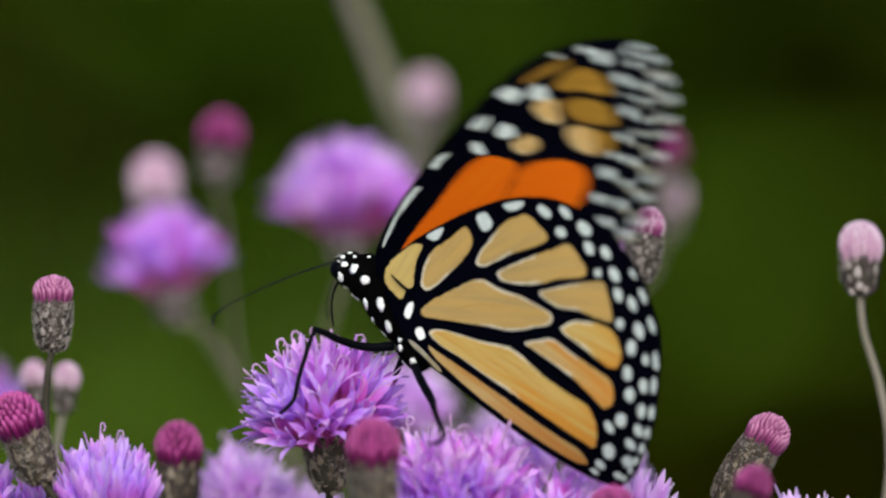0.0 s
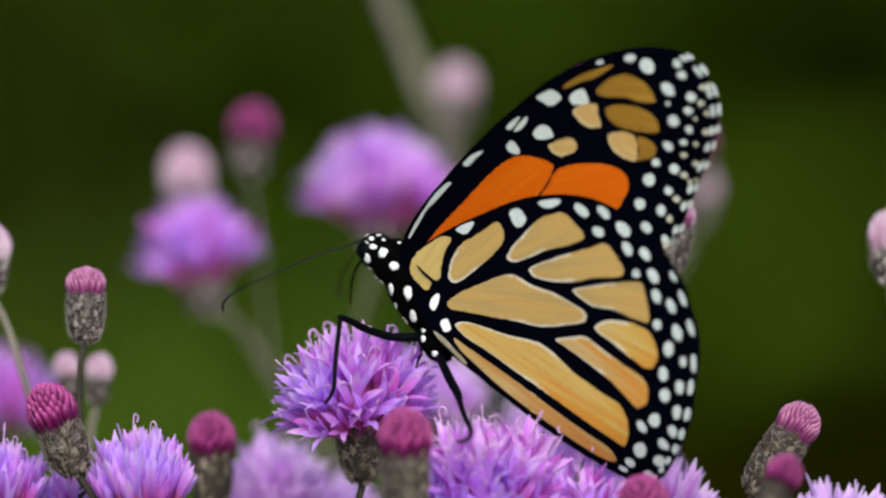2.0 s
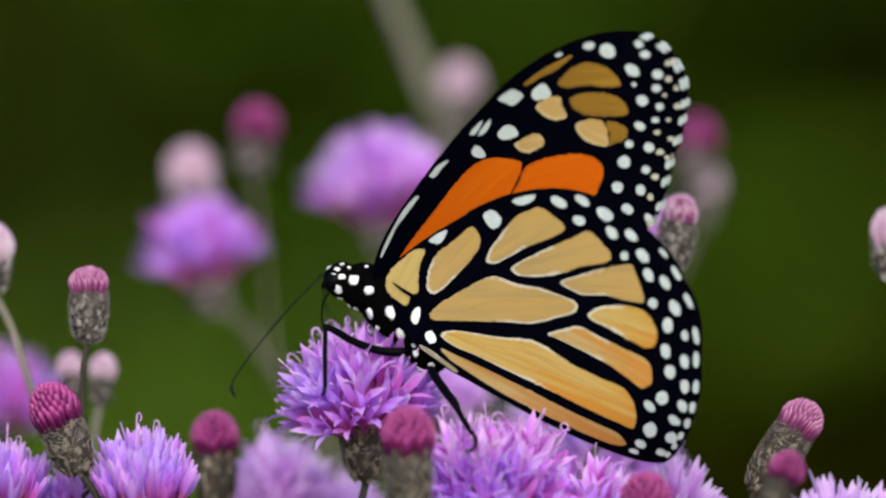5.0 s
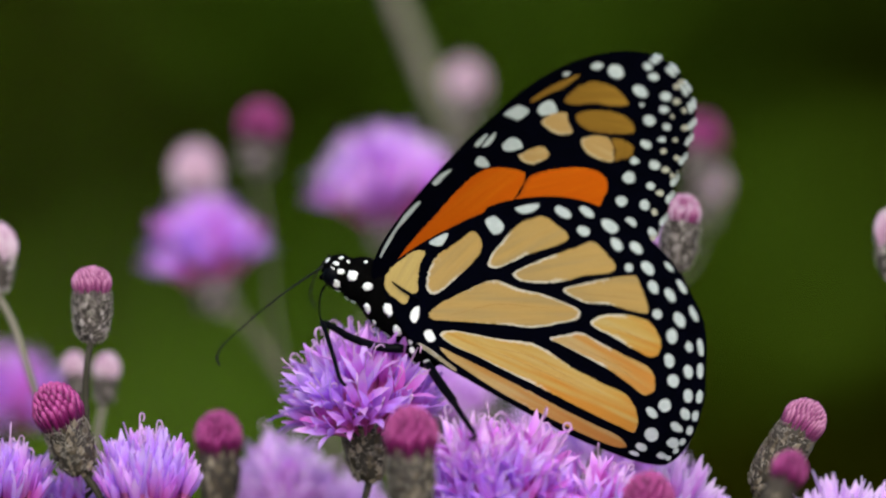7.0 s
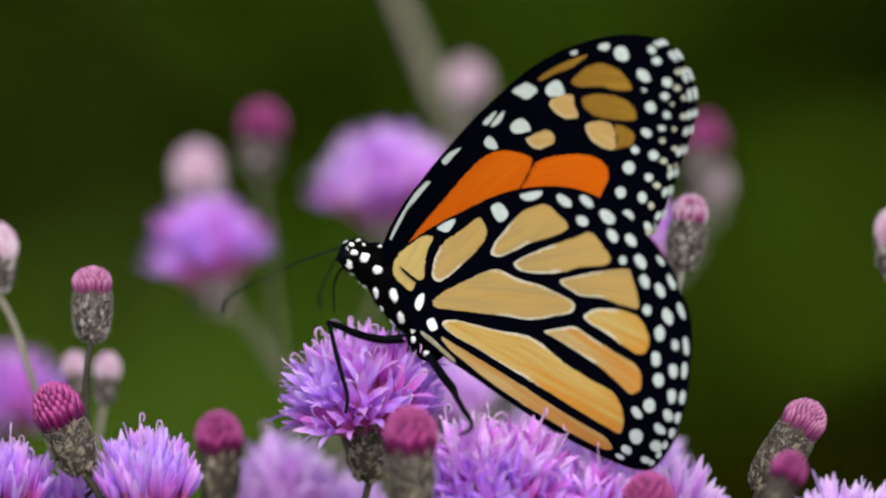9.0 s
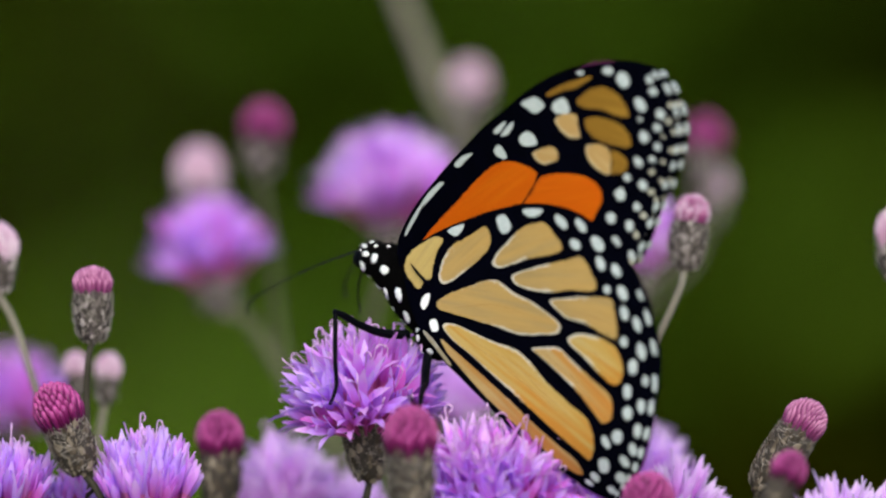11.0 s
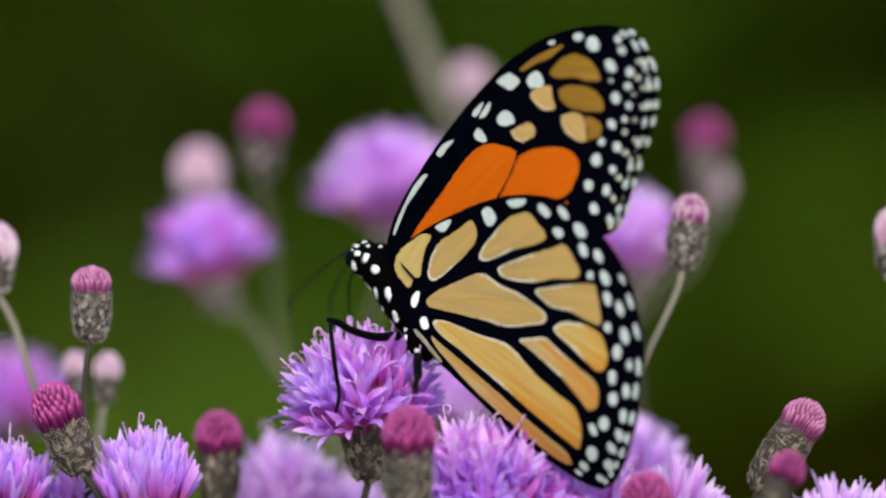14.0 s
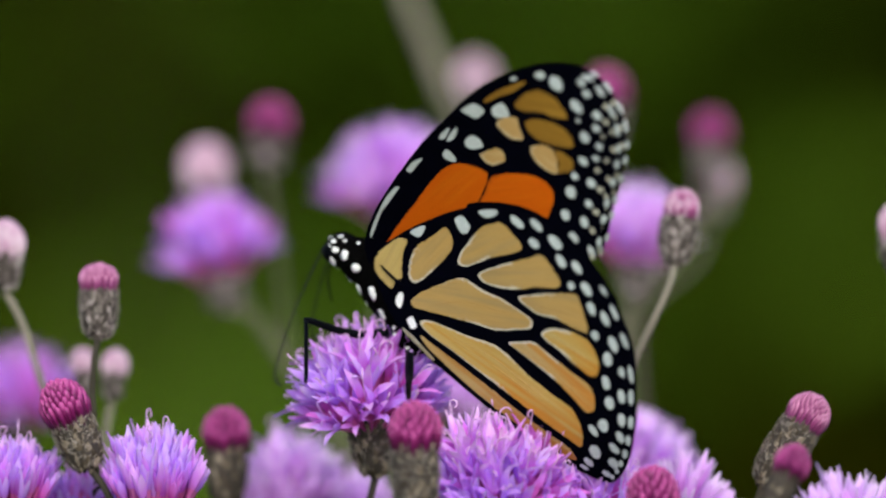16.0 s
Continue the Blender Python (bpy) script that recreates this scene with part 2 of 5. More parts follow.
def tube_data(pts, radii, sides=8):
    """Vertices and faces of a tube along the points."""
    verts, faces = [], []
    n = len(pts)
    up = Vector((0.31, 0.9, 0.27)).normalized()
    for i, p in enumerate(pts):
        d = (pts[min(i + 1, n - 1)] - pts[max(i - 1, 0)]).normalized()
        u = (up - d * up.dot(d)).normalized()
        v = d.cross(u)
        up = u
        for s in range(sides):
            a = 2 * math.pi * s / sides
            verts.append(p + (u * math.cos(a) + v * math.sin(a)) * radii[i])
    for i in range(n - 1):
        for s in range(sides):
            a, b = i * sides + s, i * sides + (s + 1) % sides
            faces.append((a, b, b + sides, a + sides))
    verts += [pts[0], pts[-1]]
    for s in range(sides):
        faces.append((len(verts) - 2, (s + 1) % sides, s))
        faces.append((len(verts) - 1, (n - 1) * sides + s, (n - 1) * sides + (s + 1) % sides))
    return verts, faces


def tube_mesh(name, pts, radii, material, sides=8, per=6):
    fine = curve_points(pts, per)
    n, m = len(fine), len(radii)
    rr = []
    for i in range(n):
        f = i / (n - 1) * (m - 1)
        j = min(int(f), m - 2)
        rr.append(radii[j] + (radii[j + 1] - radii[j]) * (f - j))
    v, f = tube_data(fine, rr, sides)
    return mesh_of(name, v, f, [material])


def lathe_data(profile, sides, wobble=0.0):
    """A turned form from (radius, height) pairs, closed at both ends."""
    verts, faces = [], []
    for r, z in profile:
        for s in range(sides):
            a = 2 * math.pi * s / sides
            k = 1 + wobble * noise.noise(Vector((math.cos(a), math.sin(a), z * 300)))
            verts.append(Vector((r * k * math.cos(a), r * k * math.sin(a), z)))
    n = len(profile)
    for i in range(n - 1):
        for s in range(sides):
            a, b = i * sides + s, i * sides + (s + 1) % sides
            faces.append((a, b, b + sides, a + sides))
    faces.append(tuple(range(sides - 1, -1, -1)))
    faces.append(tuple((n - 1) * sides + s for s in range(sides)))
    return verts, faces


def axis_turn(d):
    """Turns local z to the direction d."""
    return Vector(d).to_track_quat("Z", "Y").to_matrix().to_4x4()


# ---------------------------------------------------------------- ground and distance
def build_ground():
    n, size = 40, 240.0
    verts, faces = [], []
    for i in range(n + 1):
        for j in range(n + 1):
            u, v = (i / n * 2 - 1), (j / n * 2 - 1)
            x, y = size * u * abs(u), size * v * abs(v)
            far = min(1.0, max(0.0, (math.hypot(x, y) - 4) / 20))
            verts.append((x, y, far * 0.5 * noise.noise(Vector((x * 0.05, y * 0.05, 0)))))
    for i in range(n):
        for j in range(n):
            a = i * (n + 1) + j
            faces.append((a, a + n + 1, a + n + 2, a + 1))
    tagged(link("ground", mesh_of("ground", verts, faces, [M_SOIL])), "dark green meadow soil under the flowers", "ground", kind="structure")


def build_grass():
    rng = random.Random(3)
    verts, faces = [], []
    for _ in range(9000):
        x, y = rng.uniform(-3.5, 3.5), rng.uniform(-2.5, 6.5)
        if math.hypot(x, y + 1.447) < 0.5:
            continue
        h, a = rng.uniform(0.15, 0.5), rng.uniform(0, 6.28)
        w, lean = rng.uniform(0.002, 0.004), rng.uniform(0.02, 0.18)
        dx, dy = math.cos(a), math.sin(a)
        k = len(verts)
        for t in (0, 0.4, 0.75):
            c = Vector((x + dx * lean * t * t, y + dy * lean * t * t, h * t - 0.005))
            o = Vector((-dy, dx, 0)) * w * (1 - t * 0.6)
            verts += [c - o, c + o]
        verts.append(Vector((x + dx * lean, y + dy * lean, h * 0.96)))
        faces += [(k, k + 1, k + 3, k + 2), (k + 2, k + 3, k + 5, k + 4), (k + 4, k + 5, k + 6)]
    tagged(link("meadow_grass", mesh_of("meadow_grass", verts, faces, [M_GRASS])), "low green meadow grass round the flower stems", "grass", kind="stuff")


def build_hedge():
    """A shrub border far behind the flowers: stems and many leaves."""
    rng = random.Random(5)
    verts, faces, slots = [], [], []
    for k in range(26):
        x = -6 + 12 * k / 25 + rng.uniform(-0.2, 0.2)
        y = 8.6 + rng.uniform(-0.3, 0.5)
        pts = [Vector((x + rng.uniform(-0.15, 0.15) * i, y + rng.uniform(-0.1, 0.1) * i, -0.05 + 0.75 * i)) for i in range(5)]
        v, f = tube_data(pts, [0.035, 0.03, 0.022, 0.015, 0.006], 6)
        o = len(verts)
        verts += v
        faces += [tuple(q + o for q in g) for g in f]
        slots += [1] * len(f)
    # an added dark sheet behind the leaves closes the gaps between them
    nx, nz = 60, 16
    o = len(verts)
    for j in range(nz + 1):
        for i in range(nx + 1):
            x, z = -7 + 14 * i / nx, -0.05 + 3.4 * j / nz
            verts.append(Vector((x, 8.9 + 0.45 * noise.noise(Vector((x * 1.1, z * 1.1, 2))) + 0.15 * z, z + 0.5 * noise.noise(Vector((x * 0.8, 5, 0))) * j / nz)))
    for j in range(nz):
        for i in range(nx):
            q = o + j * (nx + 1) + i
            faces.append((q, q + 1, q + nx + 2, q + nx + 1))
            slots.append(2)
    for _ in range(26000):
        x = rng.uniform(-6.5, 6.5)
        top = 3.0 + 0.6 * noise.noise(Vector((x * 0.7, 3, 0)))
        z = rng.uniform(0.02, 1) ** 0.8 * top
        deep = 0.9 + 0.5 * noise.noise(Vector((x * 1.3, z * 1.3, 7)))
        c = Vector((x, 8.6 + rng.uniform(-deep, 0.9), z))
        d = Vector((rng.gauss(0, 1), rng.gauss(0, 1) - 0.5, rng.gauss(0, 1))).normalized()
        s = d.cross(Vector((rng.gauss(0, 1), rng.gauss(0, 1), rng.gauss(0, 1)))).normalized()
        L, w = rng.uniform(0.05, 0.10), rng.uniform(0.02, 0.035)
        nrm = d.cross(s) * 0.01
        o = len(verts)
        verts += [c - d * L, c + s * w + nrm, c + d * L, c - s * w + nrm]
        faces += [(o, o + 1, o + 2), (o, o + 2, o + 3)]
        # the backdrop's brighter and darker areas are put into the leaf colours by place
        bright_mix = (0.95 * math.exp(-((x + 0.24) / 0.30) ** 2 - ((z - 1.0) / 0.24) ** 2) + 0.14 * math.exp(-((x + 0.52) / 0.16) ** 2)
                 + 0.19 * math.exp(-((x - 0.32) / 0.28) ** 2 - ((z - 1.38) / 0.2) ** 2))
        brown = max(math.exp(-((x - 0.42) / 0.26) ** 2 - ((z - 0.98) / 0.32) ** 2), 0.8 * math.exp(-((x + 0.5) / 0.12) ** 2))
        slots += [0, 0] if rng.random() < bright_mix + 0.09 - 0.05 * brown + 0.12 * min(1.0, max(0.0, 0.40 - x)) else [3, 3] if rng.random() < brown else [2, 2]
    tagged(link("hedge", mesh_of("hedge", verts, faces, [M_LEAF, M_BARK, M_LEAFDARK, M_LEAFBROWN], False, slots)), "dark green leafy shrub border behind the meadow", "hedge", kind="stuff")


# ---------------------------------------------------------------- ironweed flowers
def floret_mesh(seed, petal=M_PETAL, open_out=1.0):
    """One floret: a slender tube that splits into five narrow lobes, wide open or still upright."""
    rng = random.Random(seed)
    verts, faces, slots = [], [], []
    rings = ((0.16, 0), (0.20, 2.4), (0.34, 4.2), (0.52, 5.2))
    for r, z in rings:
        for s in range(5):
            a = 2 * math.pi * (s + 0.5) / 5
            verts.append(Vector((r * math.cos(a), r * math.sin(a), z)))
    for i in range(3):
        for s in range(5):
            a, b = i * 5 + s, i * 5 + (s + 1) % 5
            faces.append((a, b, b + 5, a + 5))
            slots.append(1)
    for s in range(5):
        a = 2 * math.pi * (s + rng.uniform(-0.1, 0.1) + 1.0) / 5
        out, side = Vector((math.cos(a), math.sin(a), 0)), Vector((-math.sin(a), math.cos(a), 0))
        L, bend = rng.uniform(3.0, 4.4), rng.uniform(-0.1, 1.0) * open_out
        p, ang = out * 0.5 + Vector((0, 0, 5.1)), rng.uniform(0.2, 0.42) * (0.3 + 0.7 * open_out)
        o = len(verts)
        for i in range(5):
            t = i / 4
            w = (0.31, 0.48, 0.50, 0.37, 0.04)[i]
            d = out * math.sin(ang) + Vector((0, 0, math.cos(ang)))
            nrm = out * math.cos(ang) - Vector((0, 0, math.sin(ang)))
            verts += [p - side * w - nrm * 0.10, p + nrm * 0.05, p + side * w - nrm * 0.10]
            p = p + d * (L / 4) + side * rng.uniform(-0.08, 0.08)
            ang += bend / 4
        for i in range(4):
            q = o + i * 3
            faces += [(q, q + 1, q + 4, q + 3), (q + 1, q + 2, q + 5, q + 4)]
            slots += [0, 0]
    return mesh_of("floret", [v * MM for v in verts], faces, [petal, M_PETALPALE if petal == M_PETALPALE else M_TUBE], True, slots)


def style_mesh(seed):
    """A style that stands above the lobes and curls over at its tip."""
    rng = random.Random(seed)
    pts, a, p = [], rng.uniform(-0.1, 0.1), Vector((0, 0, 5.0))
    curl, tall = rng.uniform(0.24, 0.5), rng.uniform(0.44, 0.72)
    for i in range(18):
        pts.append(p * MM)
        a += (0.02 if i < 7 else curl)
        p = p + Vector((math.sin(a), 0.05 * math.sin(i), math.cos(a))) * (tall if i < 7 else 0.155)
    v, f = tube_data(pts, [0.065 * MM] * 8 + [0.075 * MM] * 9 + [0.05 * MM], 5)
    return mesh_of("style", v, f, [M_STYLE])


def bract_mesh(seed, material=M_BRACT):
    """One small pointed scale of the cup."""
    rng = random.Random(seed)
    k = rng.uniform(0.85, 1.15)
    verts = [Vector(p) * MM for p in ((-0.5 * k, -0.1, 0), (0.5 * k, -0.1, 0), (-0.62 * k, 0.16, 0.8), (0, 0.36, 0.8), (0.62 * k, 0.16, 0.8),
                                      (-0.4 * k, 0.24, 1.5), (0, 0.38, 1.5), (0.4 * k, 0.24, 1.5), (rng.uniform(-0.2, 0.2), 0.44, 2.15), (0, 0.0, 1.0))]
    faces = [(0, 1, 3), (0, 3, 2), (1, 4, 3), (2, 3, 6, 5), (3, 4, 7, 6), (5, 6, 8), (6, 7, 8), (0, 2, 9), (2, 5, 9), (5, 8, 9), (8, 7, 9), (7, 4, 9), (4, 1, 9)]
    return mesh_of("bract", verts, faces, [material], False)


def bud_floret_mesh(seed, material):
    """A closed floret: a blunt club with a furrow."""
    rng = random.Random(seed)
    k = rng.uniform(0.9, 1.1)
    prof = ((0.26, 0), (0.34 * k, 1.2), (0.50 * k, 2.5), (0.53 * k, 3.3), (0.40 * k, 4.0), (0.14, 4.4))
    v, f = lathe_data([(r * MM, z * MM) for r, z in prof], 6, 0.15)
    return mesh_of("bud_floret", v, f, [material])


FLORETS = [floret_mesh(i) for i in range(7)]
PINK = [floret_mesh(i, M_PETALPINK) for i in range(7)]
PALE_FLORETS = [floret_mesh(i, M_PETALPALE) for i in range(7)]
UPRIGHT = [floret_mesh(i + 8, M_PETAL, 0.15) for i in range(7)]
UPRIGHT_PINK = [floret_mesh(i + 8, M_PETALPINK, 0.15) for i in range(7)]
UPRIGHT_PALE = [floret_mesh(i + 8, M_PETALPALE, 0.15) for i in range(7)]
STYLES = [style_mesh(i + 20) for i in range(9)]
BRACTS = [bract_mesh(i + 40) for i in range(4)]
BRACTS_PALE = [bract_mesh(i + 40, M_BRACTPALE) for i in range(4)]
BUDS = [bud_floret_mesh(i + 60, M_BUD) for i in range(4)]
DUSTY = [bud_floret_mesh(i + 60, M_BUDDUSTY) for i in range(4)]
PALES = [bud_floret_mesh(i + 60, M_BUDPALE) for i in range(4)]


def hair_mesh(prof, top, count, rng):
    """Pale curved hairs that lie on the scales of a cup."""
    verts, faces = [], []
    for _ in range(count):
        z, a = rng.random() ** 0.7 * top, rng.uniform(0, 6.28)
        turn, L = rng.uniform(0, 6.28), rng.uniform(0.5, 1.3) * MM
        bend, lift = rng.uniform(-1.2, 1.2), rng.uniform(0.15, 0.5) * MM
        o = len(verts)
        for k in range(4):
            zz = min(top * 1.05, max(0.0, z + math.sin(turn) * L * k / 3))
            r = np.interp(zz, [p[1] for p in prof], [p[0] for p in prof]) + lift * (0.5 + 0.5 * math.sin(k * 1.2))
            aa = a + math.cos(turn) * L * k / 3 / r
            turn += bend / 3
            c = Vector((r * math.cos(aa), r * math.sin(aa), zz))
            w = (0.028, 0.034, 0.028, 0.012)[k] * MM
            verts += [c + Vector((0, 0, w)), c - Vector((0, 0, w)) + Vector((math.cos(aa), math.sin(aa), 0)) * w]
        for k in range(3):
            q = o + 2 * k
            faces.append((q, q + 1, q + 3, q + 2))
    return mesh_of("hairs", verts, faces, [M_HAIR])


def cup(parent, place, size, tall, count, rng, silver=False):
    """The involucre: an urn with overlapping scales."""
    prof = ((0.9, 0), (2.3, 0.4), (3.1, 1.6), (3.5, 3.4), (3.5, 5.2), (3.3, 6.6), (2.4, 6.9))
    prof = [(r * MM * size * 0.93, z * MM * size * tall) for r, z in prof]
    v, f = lathe_data(prof, 16, 0.04)
    body = link("involucre", mesh_of("involucre", v, f, [M_CORE]), parent, "scaly grey-brown flower cup", place)
    top = 6.2 * size * tall
    for i in range(count):
        t = min(1.0, max(0.0, (i + 0.5 + rng.uniform(-4, 4)) / count)) ** 0.95
        z = t * top * MM
        r = np.interp(z, [p[1] for p in prof], [p[0] for p in prof])
        a = i * 2.39996 + rng.uniform(-0.25, 0.25)
        m = pose(0, 0, 0, 0, 0, math.degrees(a) - 90) @ Matrix.Translation((0, r - 0.00012, z - 0.0006 * size))
        s = size * rng.uniform(0.55, 1.15) * (0.74 if count > 100 else 1.0)
        link("bract", (BRACTS_PALE if silver else BRACTS)[i % 4], body, "", m @ pose(0, 0, 0, rng.uniform(-16, 8), rng.uniform(-24, 24), 0) @ Matrix.Scale(s, 4))
    if count > 100:
        link("hairs", hair_mesh(prof, top * MM, 520, rng), body, "pale cobweb hairs")
    return body


def stem_part(root, head, foot, radius, material, via=None):
    """A stem from the ground up to the cup, in the root's space. via: places it passes."""
    pts = [Vector((0, 0, -0.01)), Vector((0, 0, head.z * 0.45))] + [Vector(p) - foot for p in (via or ())] + [head - foot]
    if not via:
        pts.insert(2, (head - foot) - Vector((0, 0, 0.03)) - (head - foot - Vector((0, 0, head.z))) * 0.25)
    n = 8 if via else 7
    link("stem", tube_mesh("stem", pts, [radius * 1.7, radius * 1.5, radius * 1.2, radius, radius], material, n), root)


def place_at(px, py, depth):
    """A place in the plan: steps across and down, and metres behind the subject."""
    k = K * (FAR + depth) / FAR
    return Vector(((px - 784) * k, depth, Z0 + (441 - py) * k))


def flower(px, py, depth, lean=0, tip=0, size=1.0, count=40, wide=1.0, styles=14, tall=1.0, label="", bracts=50, grey=False, seed=0, via=None, radius=0.00055, long=1.42, pale=False, pink=0.06, low=0.4, upright=False, spread=1.0):
    """An open head; px, py is the top of its cup, lean its tilt to the right and tip its tilt to the viewer in degrees."""
    rng = random.Random(seed * 7 + 11)
    top = place_at(px, py, depth)
    axis = pose(0, 0, 0, tip, lean, 0)
    base = top - (axis @ Vector((0, 0, 6.6 * MM * size * tall)))
    foot = Vector((base.x * 0.6 + rng.uniform(-0.05, 0.05), base.y + rng.uniform(-0.03, 0.05), 0))
    root = new("ironweed_flower")
    root.matrix_basis = Matrix.Translation(foot)
    tagged(root, label or "open violet ironweed flower head with curled styles on a stem", "flower", "ironweed flower heads")
    at = Matrix.Translation(base - foot) @ axis
    cup(root, at, size, tall, bracts, rng, grey)
    stem_part(root, base, foot, radius, (M_STALK if depth > 0.08 else M_GREYSTEM) if grey else M_STEM, [place_at(*p) for p in via] if via else None)
    for i in range(count):
        t = (i + 0.5) / count
        polar = math.degrees(math.acos(1 - t * (1 - math.cos(radians(92)))) ) * wide * 0.86 + rng.uniform(-8, 8)
        a = i * 137.508 + rng.uniform(-10, 10)
        r = (0.35 + 2.2 * math.sqrt(t)) * MM * size * spread
        s = size * long * (1.2 - low * t) * rng.uniform(0.88, 1.08)
        m = at @ pose(0, 0, 0, 0, 0, a) @ Matrix.Translation((r, 0, (5.2 - 1.2 * t) * MM * size * tall)) @ pose(0, 0, 0, 0, polar, 0) @ pose(0, 0, 0, 0, 0, rng.uniform(0, 72))
        white = rng.random() < pale
        pool = (UPRIGHT_PALE if white else UPRIGHT_PINK if rng.random() < pink else UPRIGHT) if upright else PALE_FLORETS if white else PINK if t < 0.06 + 0.35 * rng.random() * (1 - t) or rng.random() < pink else FLORETS
        fl = link("floret", pool[rng.randrange(7)], root, "", m @ Matrix.Scale(s, 4))
        if i < styles:
            link("style", STYLES[rng.randrange(9)], fl, "", pose(0, 0, 0, 0, 0, rng.uniform(0, 360)))
    return root


def bud(px, py, depth, lean=0, tip=0, size=1.0, pale=False, tall=1.0, dome=1.0, count=70, label="", bracts=50, seed=0, via=None, grey=False, radius=0.00055, dusty=False, dark=False, fat=0.9, girth=1.0, mottled=False):
    """A closed head; px, py is the middle of the seam between the pink dome and the cup."""
    rng = random.Random(seed * 5 + 3)
    top = place_at(px, py, depth)
    axis = pose(0, 0, 0, tip, lean, 0)
    base = top - (axis @ Vector((0, 0, 6.4 * MM * size * tall)))
    foot = Vector((base.x * 0.6 + rng.uniform(-0.05, 0.05), base.y + rng.uniform(-0.03, 0.05), 0))
    root = new("ironweed_bud")
    root.matrix_basis = Matrix.Translation(foot)
    tagged(root, label or ("pale pink closed ironweed bud on a grey stem" if pale else "magenta pink closed ironweed bud on a stem"), "flower bud", "ironweed buds")
    at = Matrix.Translation(base - foot) @ axis
    cup(root, at, size, tall, bracts, rng, grey)
    stem_part(root, base, foot, radius, M_STEM if dark or not grey else M_STALK if depth > 0.08 else M_GREYSTEM, [place_at(*p) for p in via] if via else None)
    h = 6.0 * MM * size * tall
    prof = [(3.3, 0), (3.8, 1.0), (3.85, 2.4), (3.3, 4.2), (2.1, 5.4), (0.6, 6.0)]
    v, f = lathe_data([(r * 0.80 * MM * size * girth, z * 0.86 * MM * size * dome + h) for r, z in prof], 14)
    core = link("bud_dome", mesh_of("bud_dome", v, f, [M_BUDPALE if pale else M_BUDCORE]), root, "", at)
    for i in range(count):
        t = (i + 0.5) / count
        th = math.acos(1 - t * 1.0)
        a = i * 2.39996
        d = Vector((math.sin(th) * math.cos(a), math.sin(th) * math.sin(a), math.cos(th)))
        p = Vector((d.x * 3.5 * girth, d.y * 3.5 * girth, 1.5 + d.z * 4.3 * dome)) * MM * size + Vector((0, 0, h))
        # each club lies along the dome, its tip towards the crown
        up = Vector((-math.cos(th) * math.cos(a), -math.cos(th) * math.sin(a), math.sin(th)))
        lean_dir = (up * math.sin(th) + d * (0.22 + 0.8 * math.cos(th))).normalized()
        s = size * rng.uniform(0.88, 1.12) * 0.94
        m = Matrix.Translation(p - lean_dir * 3.3 * MM * s) @ axis_turn(lean_dir) @ Matrix.Diagonal((s * fat, s * fat, s, 1))
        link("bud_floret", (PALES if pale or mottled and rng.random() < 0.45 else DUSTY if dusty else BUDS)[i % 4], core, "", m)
    return root


# ---------------------------------------------------------------- butterfly
HIND_EDGE = [(-4.8, 4.7), (-3.6, 7.4), (-0.8, 9.5), (2.4, 11.4), (6.5, 13.4), (10.9, 15.3), (15.1, 16.6), (20.2, 17.3), (24.3, 17.2),
    (27.6, 16.4), (30.6, 15.1), (33.4, 13.2), (35.6, 11.5), (37.4, 9.9), (39.0, 7.9), (40.3, 6.1), (41.1, 3.7), (42.3, 0.8), (42.7, -1.5),
    (42.7, -4.4), (42.2, -8.0), (41.8, -11.4), (40.8, -14.5), (39.5, -17.3), (37.8, -19.8), (35.9, -21.8), (33.8, -23.1), (30.9, -22.9),
    (27.2, -21.6), (22.1, -19.1), (16.5, -15.9), (11.0, -12.5), (6.3, -9.5), (2.7, -7.3), (-0.4, -4.7), (-2.9, -1.3)]
FORE_EDGE = [(-5.7, 4.7), (-5.8, 8.2), (-4.3, 11.5), (-2.0, 14.8), (1.7, 19.1), (5.4, 23.0), (9.9, 27.4), (14.4, 31.2), (18.9, 34.8),
    (23.5, 37.4), (27.8, 38.9), (32.1, 39.6), (35.4, 39.5), (37.9, 38.9), (40.1, 37.6), (41.8, 35.3), (42.8, 32.6), (42.9, 29.9), (42.2,
    26.8), (40.9, 23.5), (39.3, 20.2), (38.0, 16.8), (36.7, 13.4), (34.6, 10.7), (29.5, 9.4), (22.8, 9.0), (12.7, 7.7), (4.1, 4.3), (-2.4,
    1.3)]
